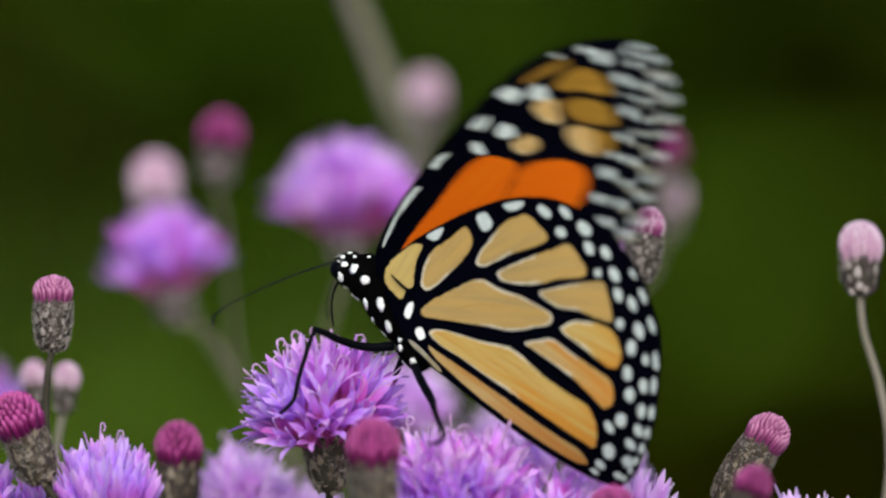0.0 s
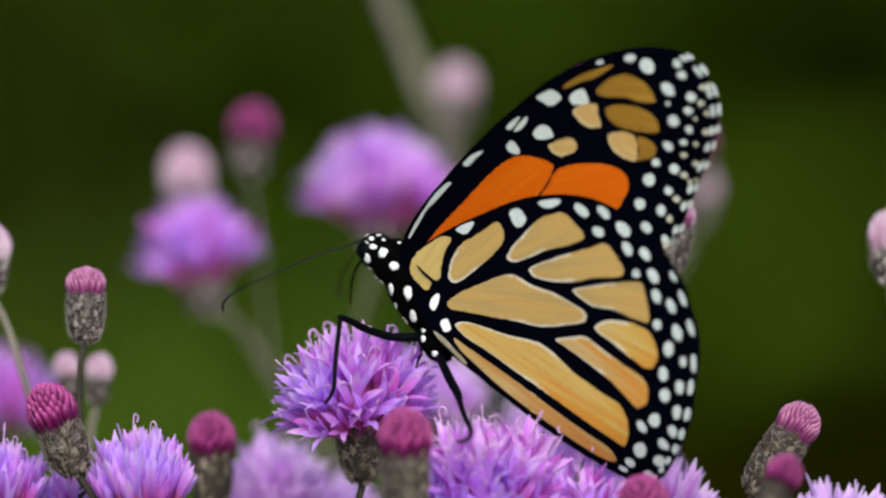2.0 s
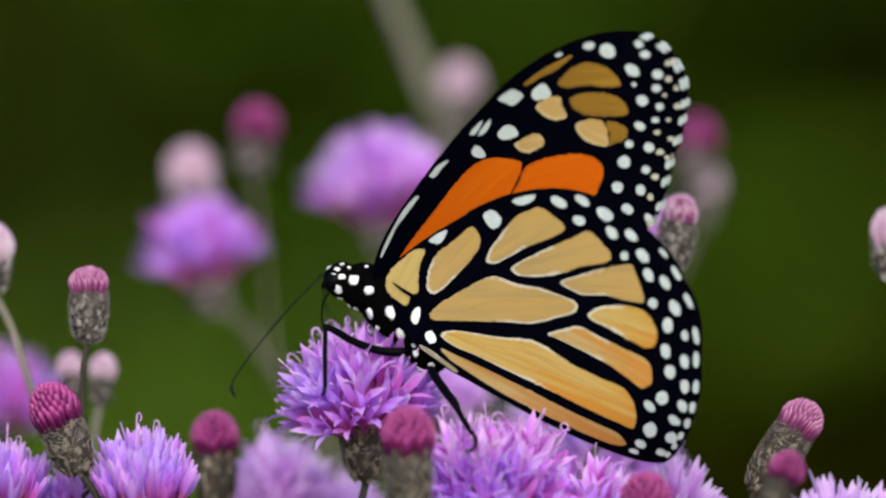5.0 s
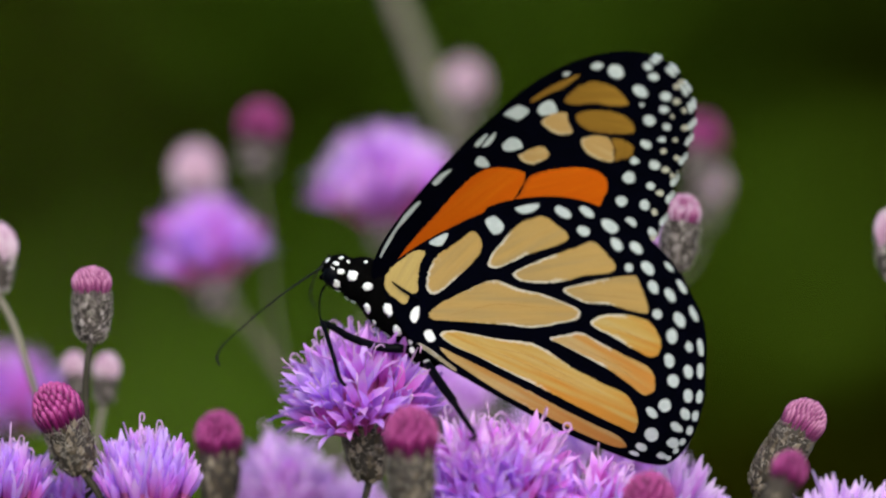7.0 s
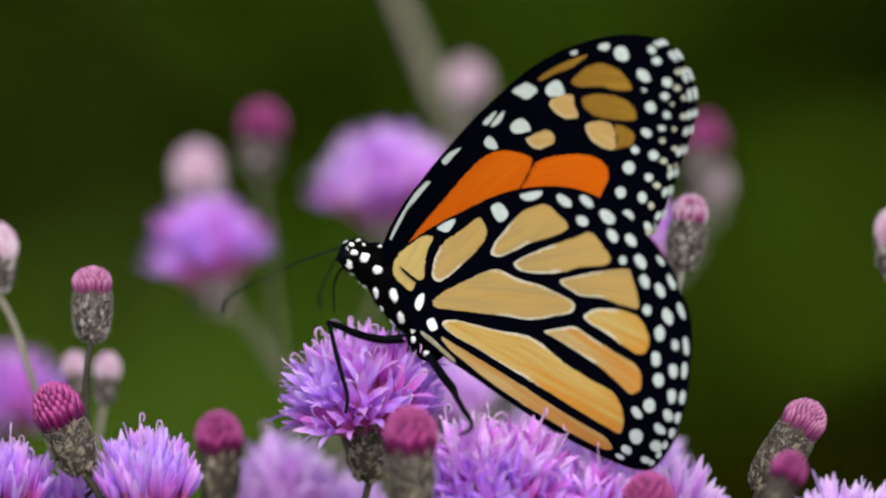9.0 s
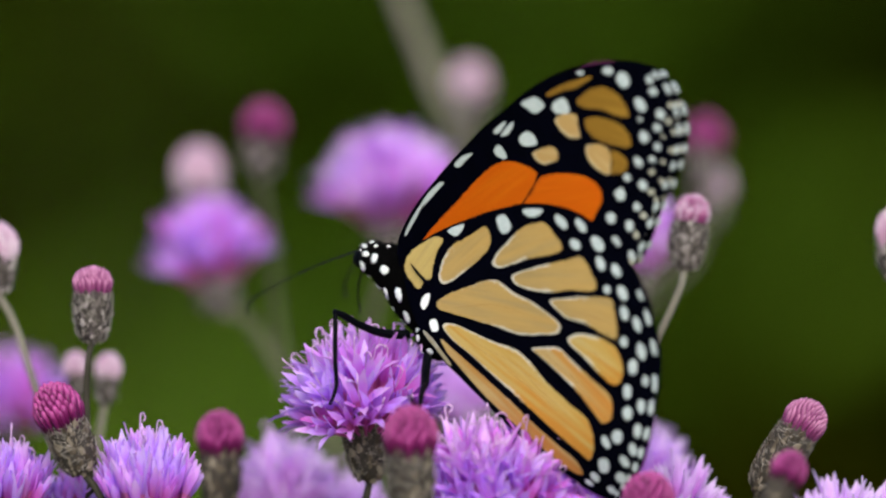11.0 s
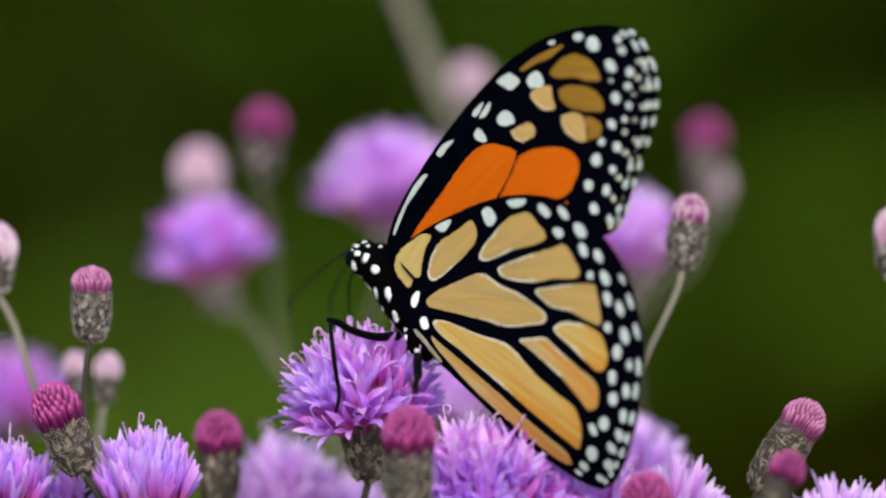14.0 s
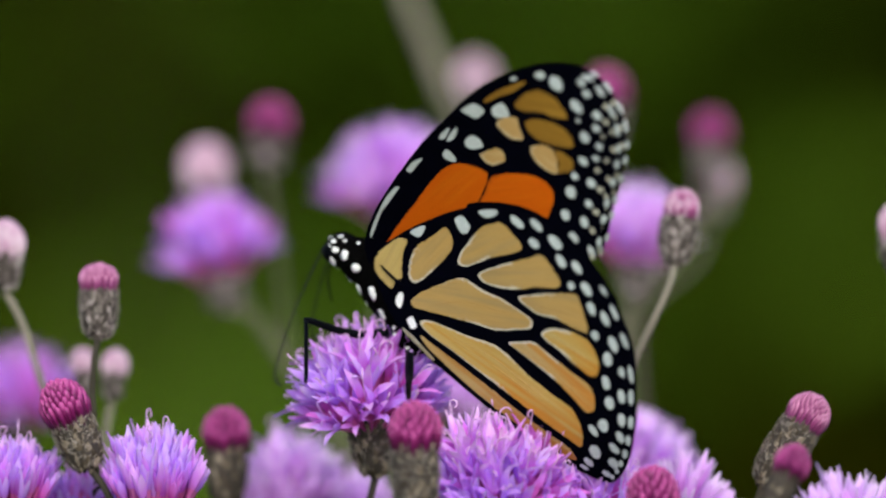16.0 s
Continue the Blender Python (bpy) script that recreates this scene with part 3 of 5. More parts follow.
HIND_CELLS = {
    'base_cell': [(-4.6, 5.1), (-3.6, 7.0), (-1.7, 8.5), (0.8, 9.9), (2.0, 9.6), (1.1, 7.9), (0.5, 5.6), (0.2, 3.7), (-0.8, 3.3),
        (-1.8, 1.9), (-3.3, 2.8), (-4.4, 4.0)],
    'costal_cell': [(1.7, 5.1), (2.4, 7.3), (4.1, 9.3), (7.2, 11.2), (9.6, 12.7), (10.6, 11.6), (10.5, 9.9), (9.3, 8.4), (5.9, 5.4),
        (3.6, 3.7), (2.4, 3.3), (1.6, 4.1)],
    'upper_cell': [(11.2, 7.6), (11.8, 9.0), (13.8, 11.2), (16.5, 13.7), (19.1, 14.8), (20.4, 15.0), (22.4, 13.6), (23.9, 11.8),
        (21.7, 10.6), (17.8, 9.4), (14.4, 7.9), (12.3, 7.2)],
    'outer_cell': [(14.9, 6.4), (16.4, 7.3), (20.3, 8.8), (24.6, 10.3), (27.5, 11.2), (28.9, 9.9), (30.4, 7.5), (29.7, 6.7), (25.9,
        6.2), (21.6, 5.2), (17.5, 5.1), (15.4, 5.6)],
    'fork_cell': [(22.2, 4.0), (25.8, 5.1), (30.0, 5.9), (33.3, 6.0), (34.0, 4.3), (34.6, 1.7), (34.4, 0.6), (32.1, 0.9), (28.8, 1.9),
        (25.5, 2.1), (23.5, 3.0)],
    'discal_cell': [(1.5, 0.3), (3.1, 1.7), (5.7, 3.0), (10.0, 4.9), (12.3, 5.4), (14.1, 4.7), (16.5, 3.9), (19.0, 3.4), (22.2, 2.1),
        (24.4, 0.9), (24.1, -0.2), (21.1, -1.0), (16.9, -1.7), (12.8, -1.3), (7.8, -0.9), (3.7, -0.6), (2.0, -0.4)],
    'lobe_cell': [(25.8, -0.9), (27.0, 0.0), (29.5, 0.4), (32.0, 0.2), (34.4, -0.7), (35.2, -1.7), (36.0, -3.9), (35.2, -5.8), (34.0,
        -6.0), (31.2, -4.5), (28.4, -2.7), (26.5, -1.7)],
    'inner_cell': [(19.3, -3.3), (21.8, -2.7), (24.3, -2.4), (25.9, -3.3), (28.3, -4.7), (31.5, -6.4), (33.8, -7.7), (34.5, -9.4),
        (34.0, -11.2), (32.7, -11.8), (30.7, -10.3), (28.0, -8.2), (24.0, -5.8), (20.8, -4.1)],
    'long_cell': [(2.9, -2.6), (4.4, -2.1), (7.7, -2.6), (11.8, -3.4), (16.7, -4.1), (19.5, -5.6), (22.2, -7.7), (26.2, -9.9), (30.1,
        -12.0), (31.1, -15.0), (30.3, -17.6), (28.1, -16.7), (24.1, -14.6), (20.1, -12.4), (16.2, -10.3), (12.2, -8.2), (8.2, -6.0),
        (4.2, -4.0)],
    'anal_cell': [(2.7, -4.6), (4.9, -5.7), (8.9, -7.8), (12.9, -10.0), (16.8, -12.2), (20.8, -14.5), (24.8, -16.7), (27.9, -18.5),
        (28.6, -20.0), (27.4, -20.2), (23.8, -18.7), (19.0, -16.1), (14.2, -13.4), (10.3, -11.0), (6.4, -8.2), (3.6, -6.0)],
    'root_cell': [(-0.6, -3.9), (0.6, -4.4), (2.6, -6.0), (4.8, -8.0), (4.6, -8.2), (2.9, -7.0), (1.3, -5.7), (0.0, -4.7)],
}
FORE_CELLS = {
    'orange_discal': [(-3.8, 6.7), (-2.2, 9.1), (0.5, 12.3), (4.0, 15.8), (7.6, 19.4), (10.6, 22.0), (13.2, 23.1), (16.1, 22.7), (17.9,
        21.9), (16.8, 19.3), (14.7, 16.6), (13.0, 14.6), (11.4, 13.6), (6.4, 12.0), (2.1, 9.9), (-1.1, 6.9)],
    'orange_outer': [(14.3, 14.9), (15.6, 17.2), (17.1, 19.3), (18.6, 21.4), (21.4, 22.3), (24.8, 22.7), (27.7, 22.3), (29.2, 21.3),
        (29.7, 19.7), (28.9, 17.9), (27.7, 16.2), (24.1, 14.9), (19.0, 14.3)],
    'orange_lower': [(14.2, 13.4), (19.0, 13.4), (24.0, 13.9), (27.6, 15.0), (24.6, 12.6), (19.0, 11.9), (14.6, 12.3)],
    'amber_tip': [(25.0, 33.0), (26.7, 34.8), (29.2, 35.8), (31.7, 35.2), (33.2, 33.9), (34.1, 32.2), (32.2, 31.9), (28.9, 32.4),
        (26.0, 32.4)],
    'amber_mid': [(26.3, 30.5), (27.6, 31.3), (30.5, 31.3), (32.9, 30.6), (34.3, 29.2), (34.4, 27.9), (31.9, 27.7), (28.6, 28.1),
        (27.0, 29.0)],
    'peach': [(26.8, 27.0), (28.5, 27.5), (30.6, 27.0), (31.1, 25.3), (30.8, 23.4), (29.0, 23.8), (27.5, 24.7), (26.7, 25.9)],
    'amber_small': [(31.1, 26.9), (32.6, 26.7), (34.0, 25.6), (33.6, 24.2), (32.2, 23.7), (31.1, 23.6), (31.35, 25.2)],
    'amber_strip': [(20.3, 33.6), (23.0, 35.4), (26.0, 36.6), (27.8, 37.1), (25.4, 35.3), (22.5, 34.2), (20.7, 33.4)],
    'peach_spot': [(21.4, 30.0), (22.8, 31.1), (25.0, 31.2), (25.1, 29.9), (25.5, 28.1), (23.8, 27.8), (22.4, 28.5)],
    'tan_spot': [(17.3, 24.7), (18.5, 25.4), (20.5, 26.1), (21.5, 25.6), (21.6, 24.4), (20.3, 23.7), (18.9, 23.3)],
}
HIND_BARS = [
    [(2.8, 11.0), (4.1, 11.9), (5.7, 12.4), (5.4, 11.5), (4.2, 10.5)],
    [(11.6, 14.2), (13.0, 15.0), (14.3, 13.6), (13.8, 12.6), (12.7, 12.3)],
    [(16.3, 16.1), (17.6, 16.6), (20.0, 16.8), (19.6, 16.1), (17.5, 15.4)],
    [(-1.3, -0.2), (-0.6, 1.3), (0.2, 1.5), (0.0, 0.0), (-0.7, -0.9)],
    [(0.5, -2.6), (1.5, -1.9), (2.2, -3.4), (1.2, -3.8)],
]
FORE_BARS = [
    [(16.3, 31.9), (17.8, 33.0), (18.9, 33.3), (20.2, 32.1), (19.0, 30.9), (18.1, 30.6), (17.2, 31.2)],
    [(21.0, 32.1), (22.2, 33.3), (23.2, 33.5), (24.0, 31.4), (22.8, 31.0), (21.3, 31.0)],
    [(15.2, 26.6), (16.5, 27.9), (17.6, 27.8), (18.4, 26.2), (17.1, 25.6), (15.5, 25.7)],
    [(11.1, 24.2), (11.9, 25.4), (12.5, 25.2), (13.2, 23.4), (12.0, 23.3)],
    [(4.7, 21.5), (6.6, 23.3), (8.1, 23.8), (6.9, 22.6), (5.2, 21.1)],
    [(11.5, 27.1), (13.0, 28.7), (13.9, 29.1), (12.9, 27.6), (12.0, 26.9)],
    [(12.5, 26.6), (13.8, 28.3), (15.0, 29.2), (14.6, 28.1), (13.5, 26.9)],
    [(-4.7, 9.6), (-4.0, 11.1), (-1.9, 14.2), (0.9, 17.7), (2.9, 19.3), (3.2, 19.1), (1.1, 17.45), (-1.65, 13.97), (-3.85, 10.95), (-4.6, 9.5)],
]
HIND_ROW_INNER = [(23.4, 15.6, 1.39, 0.7, -32), (27.0, 15.6, 1.24, 0.62, -38), (26.2, 12.8, 0.93, 0.7, -20), (30.2, 13.5, 1.32, 0.85,
    -35), (30.9, 10.8, 1.08, 0.7, -52), (33.8, 10.3, 1.08, 0.7, -45), (32.4, 7.4, 0.62, 0.62, -40), (35.2, 7.3, 1.16, 0.77, -55), (35.7,
    4.5, 1.01, 0.7, -62), (38.1, 3.3, 1.16, 0.62, -65), (35.9, 0.4, 0.77, 0.7, 90), (39.1, -0.4, 1.24, 0.77, -70)]
HIND_ROW_OUTER = [(37.7, -2.9, 1.08, 0.77, 80), (36.9, -6.6, 1.08, 0.77, 90), (40.1, -4.5, 0.77, 0.54, 90), (39.6, -8.2, 1.01, 0.7, 90),
    (37.2, -9.6, 1.01, 0.85, 80), (39.2, -11.8, 1.01, 0.7, 80), (35.5, -13.3, 1.01, 0.93, 60), (38.4, -14.6, 0.93, 0.7, -75), (33.4,
    -14.5, 1.01, 0.62, -52), (36.8, -16.7, 0.93, 0.7, -40), (32.8, -18.0, 1.16, 1.01, 60), (35.8, -19.3, 0.93, 0.85, 30), (30.9, -20.1,
    0.85, 0.7, -20), (29.6, -21.2, 0.77, 0.39, -20), (33.7, -21.5, 0.77, 0.54, 0)]
HIND_ROW_RIM = [(38.4, 7.5, 0.85, 0.36, -52), (40.0, 4.5, 1.2, 0.42, -63), (41.3, 0.5, 1.25, 0.45, -70), (41.8, -4.5, 1.3, 0.45, 94), (41.4,
    -8.0, 1.15, 0.45, 83), (40.9, -11.9, 1.05, 0.47, 77), (39.9, -14.9, 0.9, 0.45, 69), (38.7, -17.2, 0.8, 0.45, 60), (37.3, -19.1, 0.7, 0.4,
    52), (36.0, -20.6, 0.6, 0.36, 46), (34.6, -21.9, 0.55, 0.34, 40)]
FORE_ROW_TIP = [(30.3, 38.2, 0.87, 0.56, 10), (32.8, 37.2, 1.18, 0.99, -40), (37.5, 37.8, 0.68, 0.56, -40), (38.2, 36.2, 0.75, 0.56, -10),
    (36.0, 34.1, 1.12, 0.81, -35), (36.0, 32.0, 0.37, 0.31, 0), (39.6, 33.2, 0.81, 0.68, 0), (39.1, 31.2, 0.68, 0.56, 0), (36.8, 29.6,
    0.87, 0.81, -50), (39.2, 28.5, 0.62, 0.56, 0), (35.9, 25.9, 0.81, 0.62, -30), (38.3, 26.6, 0.56, 0.43, 0), (34.0, 23.4, 0.62, 0.56,
    0), (36.8, 22.7, 0.75, 0.68, 0)]
FORE_ROW_SIDE = [(32.9, 20.9, 0.93, 0.87, 40), (35.9, 19.5, 0.62, 0.62, 0), (31.4, 17.3, 0.81, 0.81, 0), (34.7, 16.6, 0.68, 0.81, 0),
    (32.4, 14.0, 0.93, 0.75, -50), (35.4, 12.4, 0.81, 0.56, -60), (25.9, 37.4, 0.56, 0.31, 15)]
FORE_ROW_CREAM = [(41.4, 34.7, 0.5, 0.4, 20), (41.1, 32.4, 0.5, 0.43, 0), (42.0, 31.0, 0.36, 0.4, 0), (41.8, 28.3, 0.5, 0.43, 0), (40.2, 30.1,
    0.3, 0.28, 0), (40.2, 26.5, 0.36, 0.31, 0), (38.3, 24.8, 0.5, 0.37, 20), (40.1, 23.7, 0.45, 0.37, 0), (38.3, 21.9, 0.56, 0.43, 0), (37.1,
    18.4, 0.56, 0.43, 0), (36.0, 15.5, 0.45, 0.5, 0), (39.2, 21.0, 0.36, 0.38, 0), (35.4, 11.6, 0.4, 0.5, 0)]
BODY_SPOTS = [(-12.9, 7.8, 0.5, 0.47), (-11.3, 7.6, 0.5, 0.38), (-10.7, 8.2, 0.3, 0.47), (-9.7, 7.6, 0.3, 0.28), (-11.9, 6.8, 0.5, 0.47), (-10.5, 6.6,
    0.6, 0.47), (-8.9, 6.0, 0.91, 0.84), (-11.3, 4.8, 0.6, 0.84), (-6.7, 4.4, 0.91, 0.75), (-11.5, 3.2, 0.5, 0.56), (-10.5, 2.0, 0.6, 0.47), (-9.3,
    1.6, 0.4, 0.47), (-7.1, 1.0, 0.6, 1.03), (-3.9, 1.0, 0.81, 1.22), (-6.3, -1.4, 0.4, 0.56), (-6.7, -1.8, 0.3, 0.47), (-4.9, -3.4, 0.81, 0.75),
    (-2.9, -2.2, 0.71, 1.03), (-1.1, -3.8, 0.5, 0.75), (-0.9, -5.2, 0.5, 0.56), (-1.1, -7.6, 0.6, 0.84), (1.1, -7.2, 0.6, 0.56), (-7.1, 7.6, 0.3,
    0.28)]


def camber(x, z):
    """The gentle waves of a wing."""
    return 0.16 * math.sin(x * 0.16 + z * 0.05) + 0.10 * math.sin(z * 0.22 - x * 0.08)


def hind_bend(x, z):
    """The hindwing curls: its rim a little to the outside, its lower tip to the inside."""
    return camber(x, z) - 0.5 * max(0.0, (x - 28) / 14) ** 2 + 2.0 * max(0.0, (-z - 11) / 11) ** 2 * min(1.0, max(0.0, x / 25))


def fore_bend(x, z):
    """The forewing's leading edge curls to the outside."""
    inner = (x + 5) * 0.72 - (z - 8) * 0.695
    return camber(x, z) - 1.6 * max(0.0, 1 - inner / 8) ** 2


def plate_mesh(name, edge, half, material, per=8, rings=(0.94, 0.82, 0.6, 0.3), ragged=0.0, seed=0, pale=(0.5, 0.7), bend=camber):
    """A thin two-sided plate inside a smooth edge (mm in the wing's plane), following the camber."""
    pts = [Vector((p.x, p.y)) for p in curve_points([(x, z, 0) for x, z in edge], per, True)]
    n = len(pts)
    c = sum(pts, Vector((0, 0))) / n
    if ragged:
        pts = [p + (p - c).normalized() * ragged * (noise.noise(Vector((p.x * 5, p.y * 5, seed))) + 0.6 * noise.noise(Vector((p.x * 14, p.y * 14, seed)))) for p in pts]
    levels = (1.0,) + tuple(rings)
    verts, faces, rim = [], [], []
    for side in (-1, 1):
        for li, k in enumerate(levels):
            for p in pts:
                q = c + (p - c) * k
                verts.append(Vector((q.x, bend(q.x, q.y) + side * half, q.y)) * MM)
                d, out = (p - c), c.normalized()
                side_on = max(0.0, pale[0] - pale[1] * d.normalized().dot(out))
                rim.append(max(0.0, 1 - d.length * (1 - k) / 0.75) * min(1.0, side_on))
        verts.append(Vector((c.x, bend(c.x, c.y) + side * half, c.y)) * MM)
        rim.append(0.0)
    block = n * len(levels) + 1
    for side in (0, 1):
        o = side * block
        for li in range(len(levels) - 1):
            for i in range(n):
                a, b = o + li * n + i, o + li * n + (i + 1) % n
                q = (a, b, b + n, a + n)
                faces.append(q if side == 0 else q[::-1])
        for i in range(n):
            a, b = o + (len(levels) - 1) * n + i, o + (len(levels) - 1) * n + (i + 1) % n
            faces.append((a, b, o + block - 1) if side == 0 else (b, a, o + block - 1))
    # the cut edge has vertices of its own, so that it stays crisp
    o = len(verts)
    verts += verts[:n] + verts[block:block + n]
    rim += [0.0] * (2 * n)
    for i in range(n):
        j = (i + 1) % n
        faces.append((o + i, o + n + i, o + n + j, o + j))
    # streaks run along the plate's long axis, away from the wing's root
    turn = 0.5 * math.atan2(2 * sum((p - c).x * (p - c).y for p in pts), sum((p - c).x ** 2 - (p - c).y ** 2 for p in pts))
    axis = Vector((math.cos(turn), math.sin(turn)))
    axis = -axis if axis.dot(c) < 0 else axis
    reach = max(abs((p - c).dot(axis)) for p in pts)
    flat = [Vector((v.x, v.z)) / MM - c for v in verts]
    streak = [(0.68 * (axis.x * d.y - axis.y * d.x) + 3.7 * seed, 0.045 * d.dot(axis), d.dot(axis) / reach) for d in flat]
    return mesh_of(name, verts, faces, [material], True, None, rim, streak)


def oval(x, z, a, b, turn, rng):
    ca, sa = math.cos(radians(turn)), math.sin(radians(turn))
    out = []
    for k in range(8):
        t = 2 * math.pi * k / 8
        u, v = a * math.cos(t) * rng.uniform(0.93, 1.07), b * math.sin(t) * rng.uniform(0.93, 1.07)
        out.append((x + u * ca - v * sa, z + u * sa + v * ca))
    return out


CELL_LOOK = {"base_cell": M_SAND, "costal_cell": M_TAN, "upper_cell": M_TAN, "outer_cell": M_TAN, "fork_cell": M_TAN, "discal_cell": M_TAN,
             "lobe_cell": M_GOLD, "inner_cell": M_APRICOT, "long_cell": M_GOLD, "anal_cell": M_RUST, "root_cell": M_PALE,
             "orange_discal": M_ORANGE, "orange_outer": M_ORANGE, "orange_lower": M_ORANGE, "amber_tip": M_AMBER, "amber_mid": M_AMBER, "amber_small": M_AMBER,
             "amber_strip": M_AMBER, "peach": M_PEACH, "peach_spot": M_PEACH, "tan_spot": M_PEACH}


# how pale the rim of a cell is: all round, and the more so towards the root (negative: towards the margin)
CELL_RIM = {"base_cell": (0.0, 0.0), "costal_cell": (0.3, 0.6), "upper_cell": (0.1, 0.9), "outer_cell": (0.2, 0.9), "fork_cell": (0.35, 0.6),
            "discal_cell": (0.6, -0.4), "lobe_cell": (0.4, 0.7), "inner_cell": (0.45, 0.8), "long_cell": (0.55, 0.4), "anal_cell": (0.3, 0.1)}


def wing_meshes(edge, cells, bars, rows, seed, bend, cream=()):
    rng = random.Random(seed)
    dense = tuple(1 - i / 14 for i in range(1, 14))
    made = [("membrane", plate_mesh("membrane", edge, 0.04, M_BLACK, 6, dense, 0.05, seed, bend=bend))]
    for k, (name, pts) in enumerate(cells.items()):
        made.append(("wing_cell", plate_mesh("wing_cell", pts, 0.065, CELL_LOOK[name], 10, (0.965, 0.92, 0.84, 0.6, 0.3), 0.22, seed + k, CELL_RIM.get(name, (0.5, 0.6)), bend)))
    for k, pts in enumerate(bars):
        if cream:
            mx, mz = sum(p[0] for p in pts) / len(pts), sum(p[1] for p in pts) / len(pts)
            pts = [(mx + (x - mx) * 0.9, mz + (z - mz) * 0.9) for x, z in pts]
        made.append(("wing_spot", plate_mesh("wing_spot", pts, 0.065, M_WHITE if cream or k < 3 else M_FURWHITE, 6, (0.7, 0.35), 0.10, seed + 50 + k, bend=bend)))
    for k, s in enumerate(rows):
        made.append(("wing_spot", plate_mesh("wing_spot", oval(*s, rng), 0.065, M_WHITE, 4, (0.6,), 0.07, seed + 80 + k, bend=bend)))
    for k, s in enumerate(cream):
        made.append(("wing_spot", plate_mesh("wing_spot", oval(*s, rng), 0.065, M_CREAM, 4, (0.6,), 0.09, seed + 140 + k, bend=bend)))
    return made


def fringe_mesh(edge, first, last, seed):
    """Pale dashes on the rim of a wing between two points of its edge."""
    rng = random.Random(seed)
    pts = [Vector((p.x, p.y)) for p in curve_points([(x, z, 0) for x, z in edge], 8, True)]
    verts, faces = [], []
    i = first * 8
    while i < last * 8 - 6:
        L = rng.randrange(4, 7)
        o = len(verts)
        for k in range(L):
            p, q = pts[i + k], pts[i + k + 1]
            d = (q - p).normalized()
            nrm = Vector((-d.y, d.x))
            w = 0.38 * math.sin(math.pi * (k + 0.6) / (L + 0.2)) * rng.uniform(0.7, 1.2) + 0.05
            for s in (-0.9, 0.8):
                e = p + nrm * w * s
                for y in (-0.10, 0.10):
                    verts.append(Vector((e.x, fore_bend(e.x, e.y) + y, e.y)) * MM)
            if k:
                b = o + (k - 1) * 4
                faces += [(b, b + 4, b + 6, b + 2), (b + 1, b + 3, b + 7, b + 5), (b, b + 1, b + 5, b + 4), (b + 2, b + 6, b + 7, b + 3)]
        i += L + rng.randrange(2, 5)
    return mesh_of("fringe", verts, faces, [M_WHITE], False)


def ball_mesh(name, half, material, turn=None, segs=20, rings=12, rough=0.0, seed=0):
    """A rounded body with three half axes (mm), a little uneven."""
    verts, faces = [], []
    for i in range(rings + 1):
        th = math.pi * i / rings
        for s in range(segs):
            a = 2 * math.pi * s / segs
            d = Vector((math.cos(th), math.sin(th) * math.cos(a), math.sin(th) * math.sin(a)))
            k = 1 + rough * noise.noise(d * 3 + Vector((seed, 0, 0)))
            verts.append(Vector((d.x * half[0], d.y * half[1], d.z * half[2])) * MM * k)
    for i in range(rings):
        for s in range(segs):
            a, b = i * segs + s, i * segs + (s + 1) % segs
            faces.append((a, b, b + segs, a + segs))
    return mesh_of(name, verts, faces, [material])


def fur_mesh(half, count, seed, length=0.7):
    """Short hairs standing on an ellipsoid."""
    rng = random.Random(seed)
    verts, faces = [], []
    for _ in range(count):
        d = Vector((rng.gauss(0, 1), rng.gauss(0, 1), rng.gauss(0, 1))).normalized()
        p = Vector((d.x * half[0], d.y * half[1], d.z * half[2])) * 0.98
        nrm = Vector((d.x / half[0], d.y / half[1], d.z / half[2])).normalized()
        tip = p + (nrm + Vector((0.6, rng.uniform(-0.4, 0.4), rng.uniform(-0.4, 0.4)))).normalized() * length * rng.uniform(0.5, 1.2)
        s = nrm.cross(tip - p).normalized() * 0.05
        o = len(verts)
        verts += [(p - s) * MM, (p + s) * MM, tip * MM, (p + nrm * 0.04) * MM]
        faces += [(o, o + 1, o + 2), (o, o + 2, o + 3), (o + 1, o + 3, o + 2)]
    return mesh_of("fur", verts, faces, [M_FUR], False)


BODY = Matrix.Translation(Vector((-3.2, 2.5, 0.5)) * MM) @ pose(0, 0, 0, 0, 44, 0)
THORAX = (9.0, 2.7, 4.3)
HEAD_AT, HEAD = Vector((-11.1, 2.5, 5.6)), (2.8, 2.5, 2.6)
COLLAR, COLLAR_AT = (3.6, 2.6, 3.5), Matrix.Translation(Vector((-8.0, 2.5, 4.4)) * MM) @ pose(0, 0, 0, 0, 40, 0)
BREAST, BREAST_AT = (3.6, 2.2, 2.3), Matrix.Translation(Vector((-0.2, 2.3, -5.6)) * MM) @ pose(0, 0, 0, 0, 48, 0)
PIVOT = Vector((-1.0, 2.5, -0.5))
HINGE = Vector((-2.6, 2.4, 3.9))
HINGE_FAR = Vector((-2.6, 4.2, 3.9))
HIP, MID_HIP = Vector((-2.4, 0.5, -5.1)), Vector((0.8, 1.0, -7.5))
FEELER, FEELER_FAR = Vector((-13.3, 1.6, 6.9)), Vector((-12.7, 3.4, 7.6))


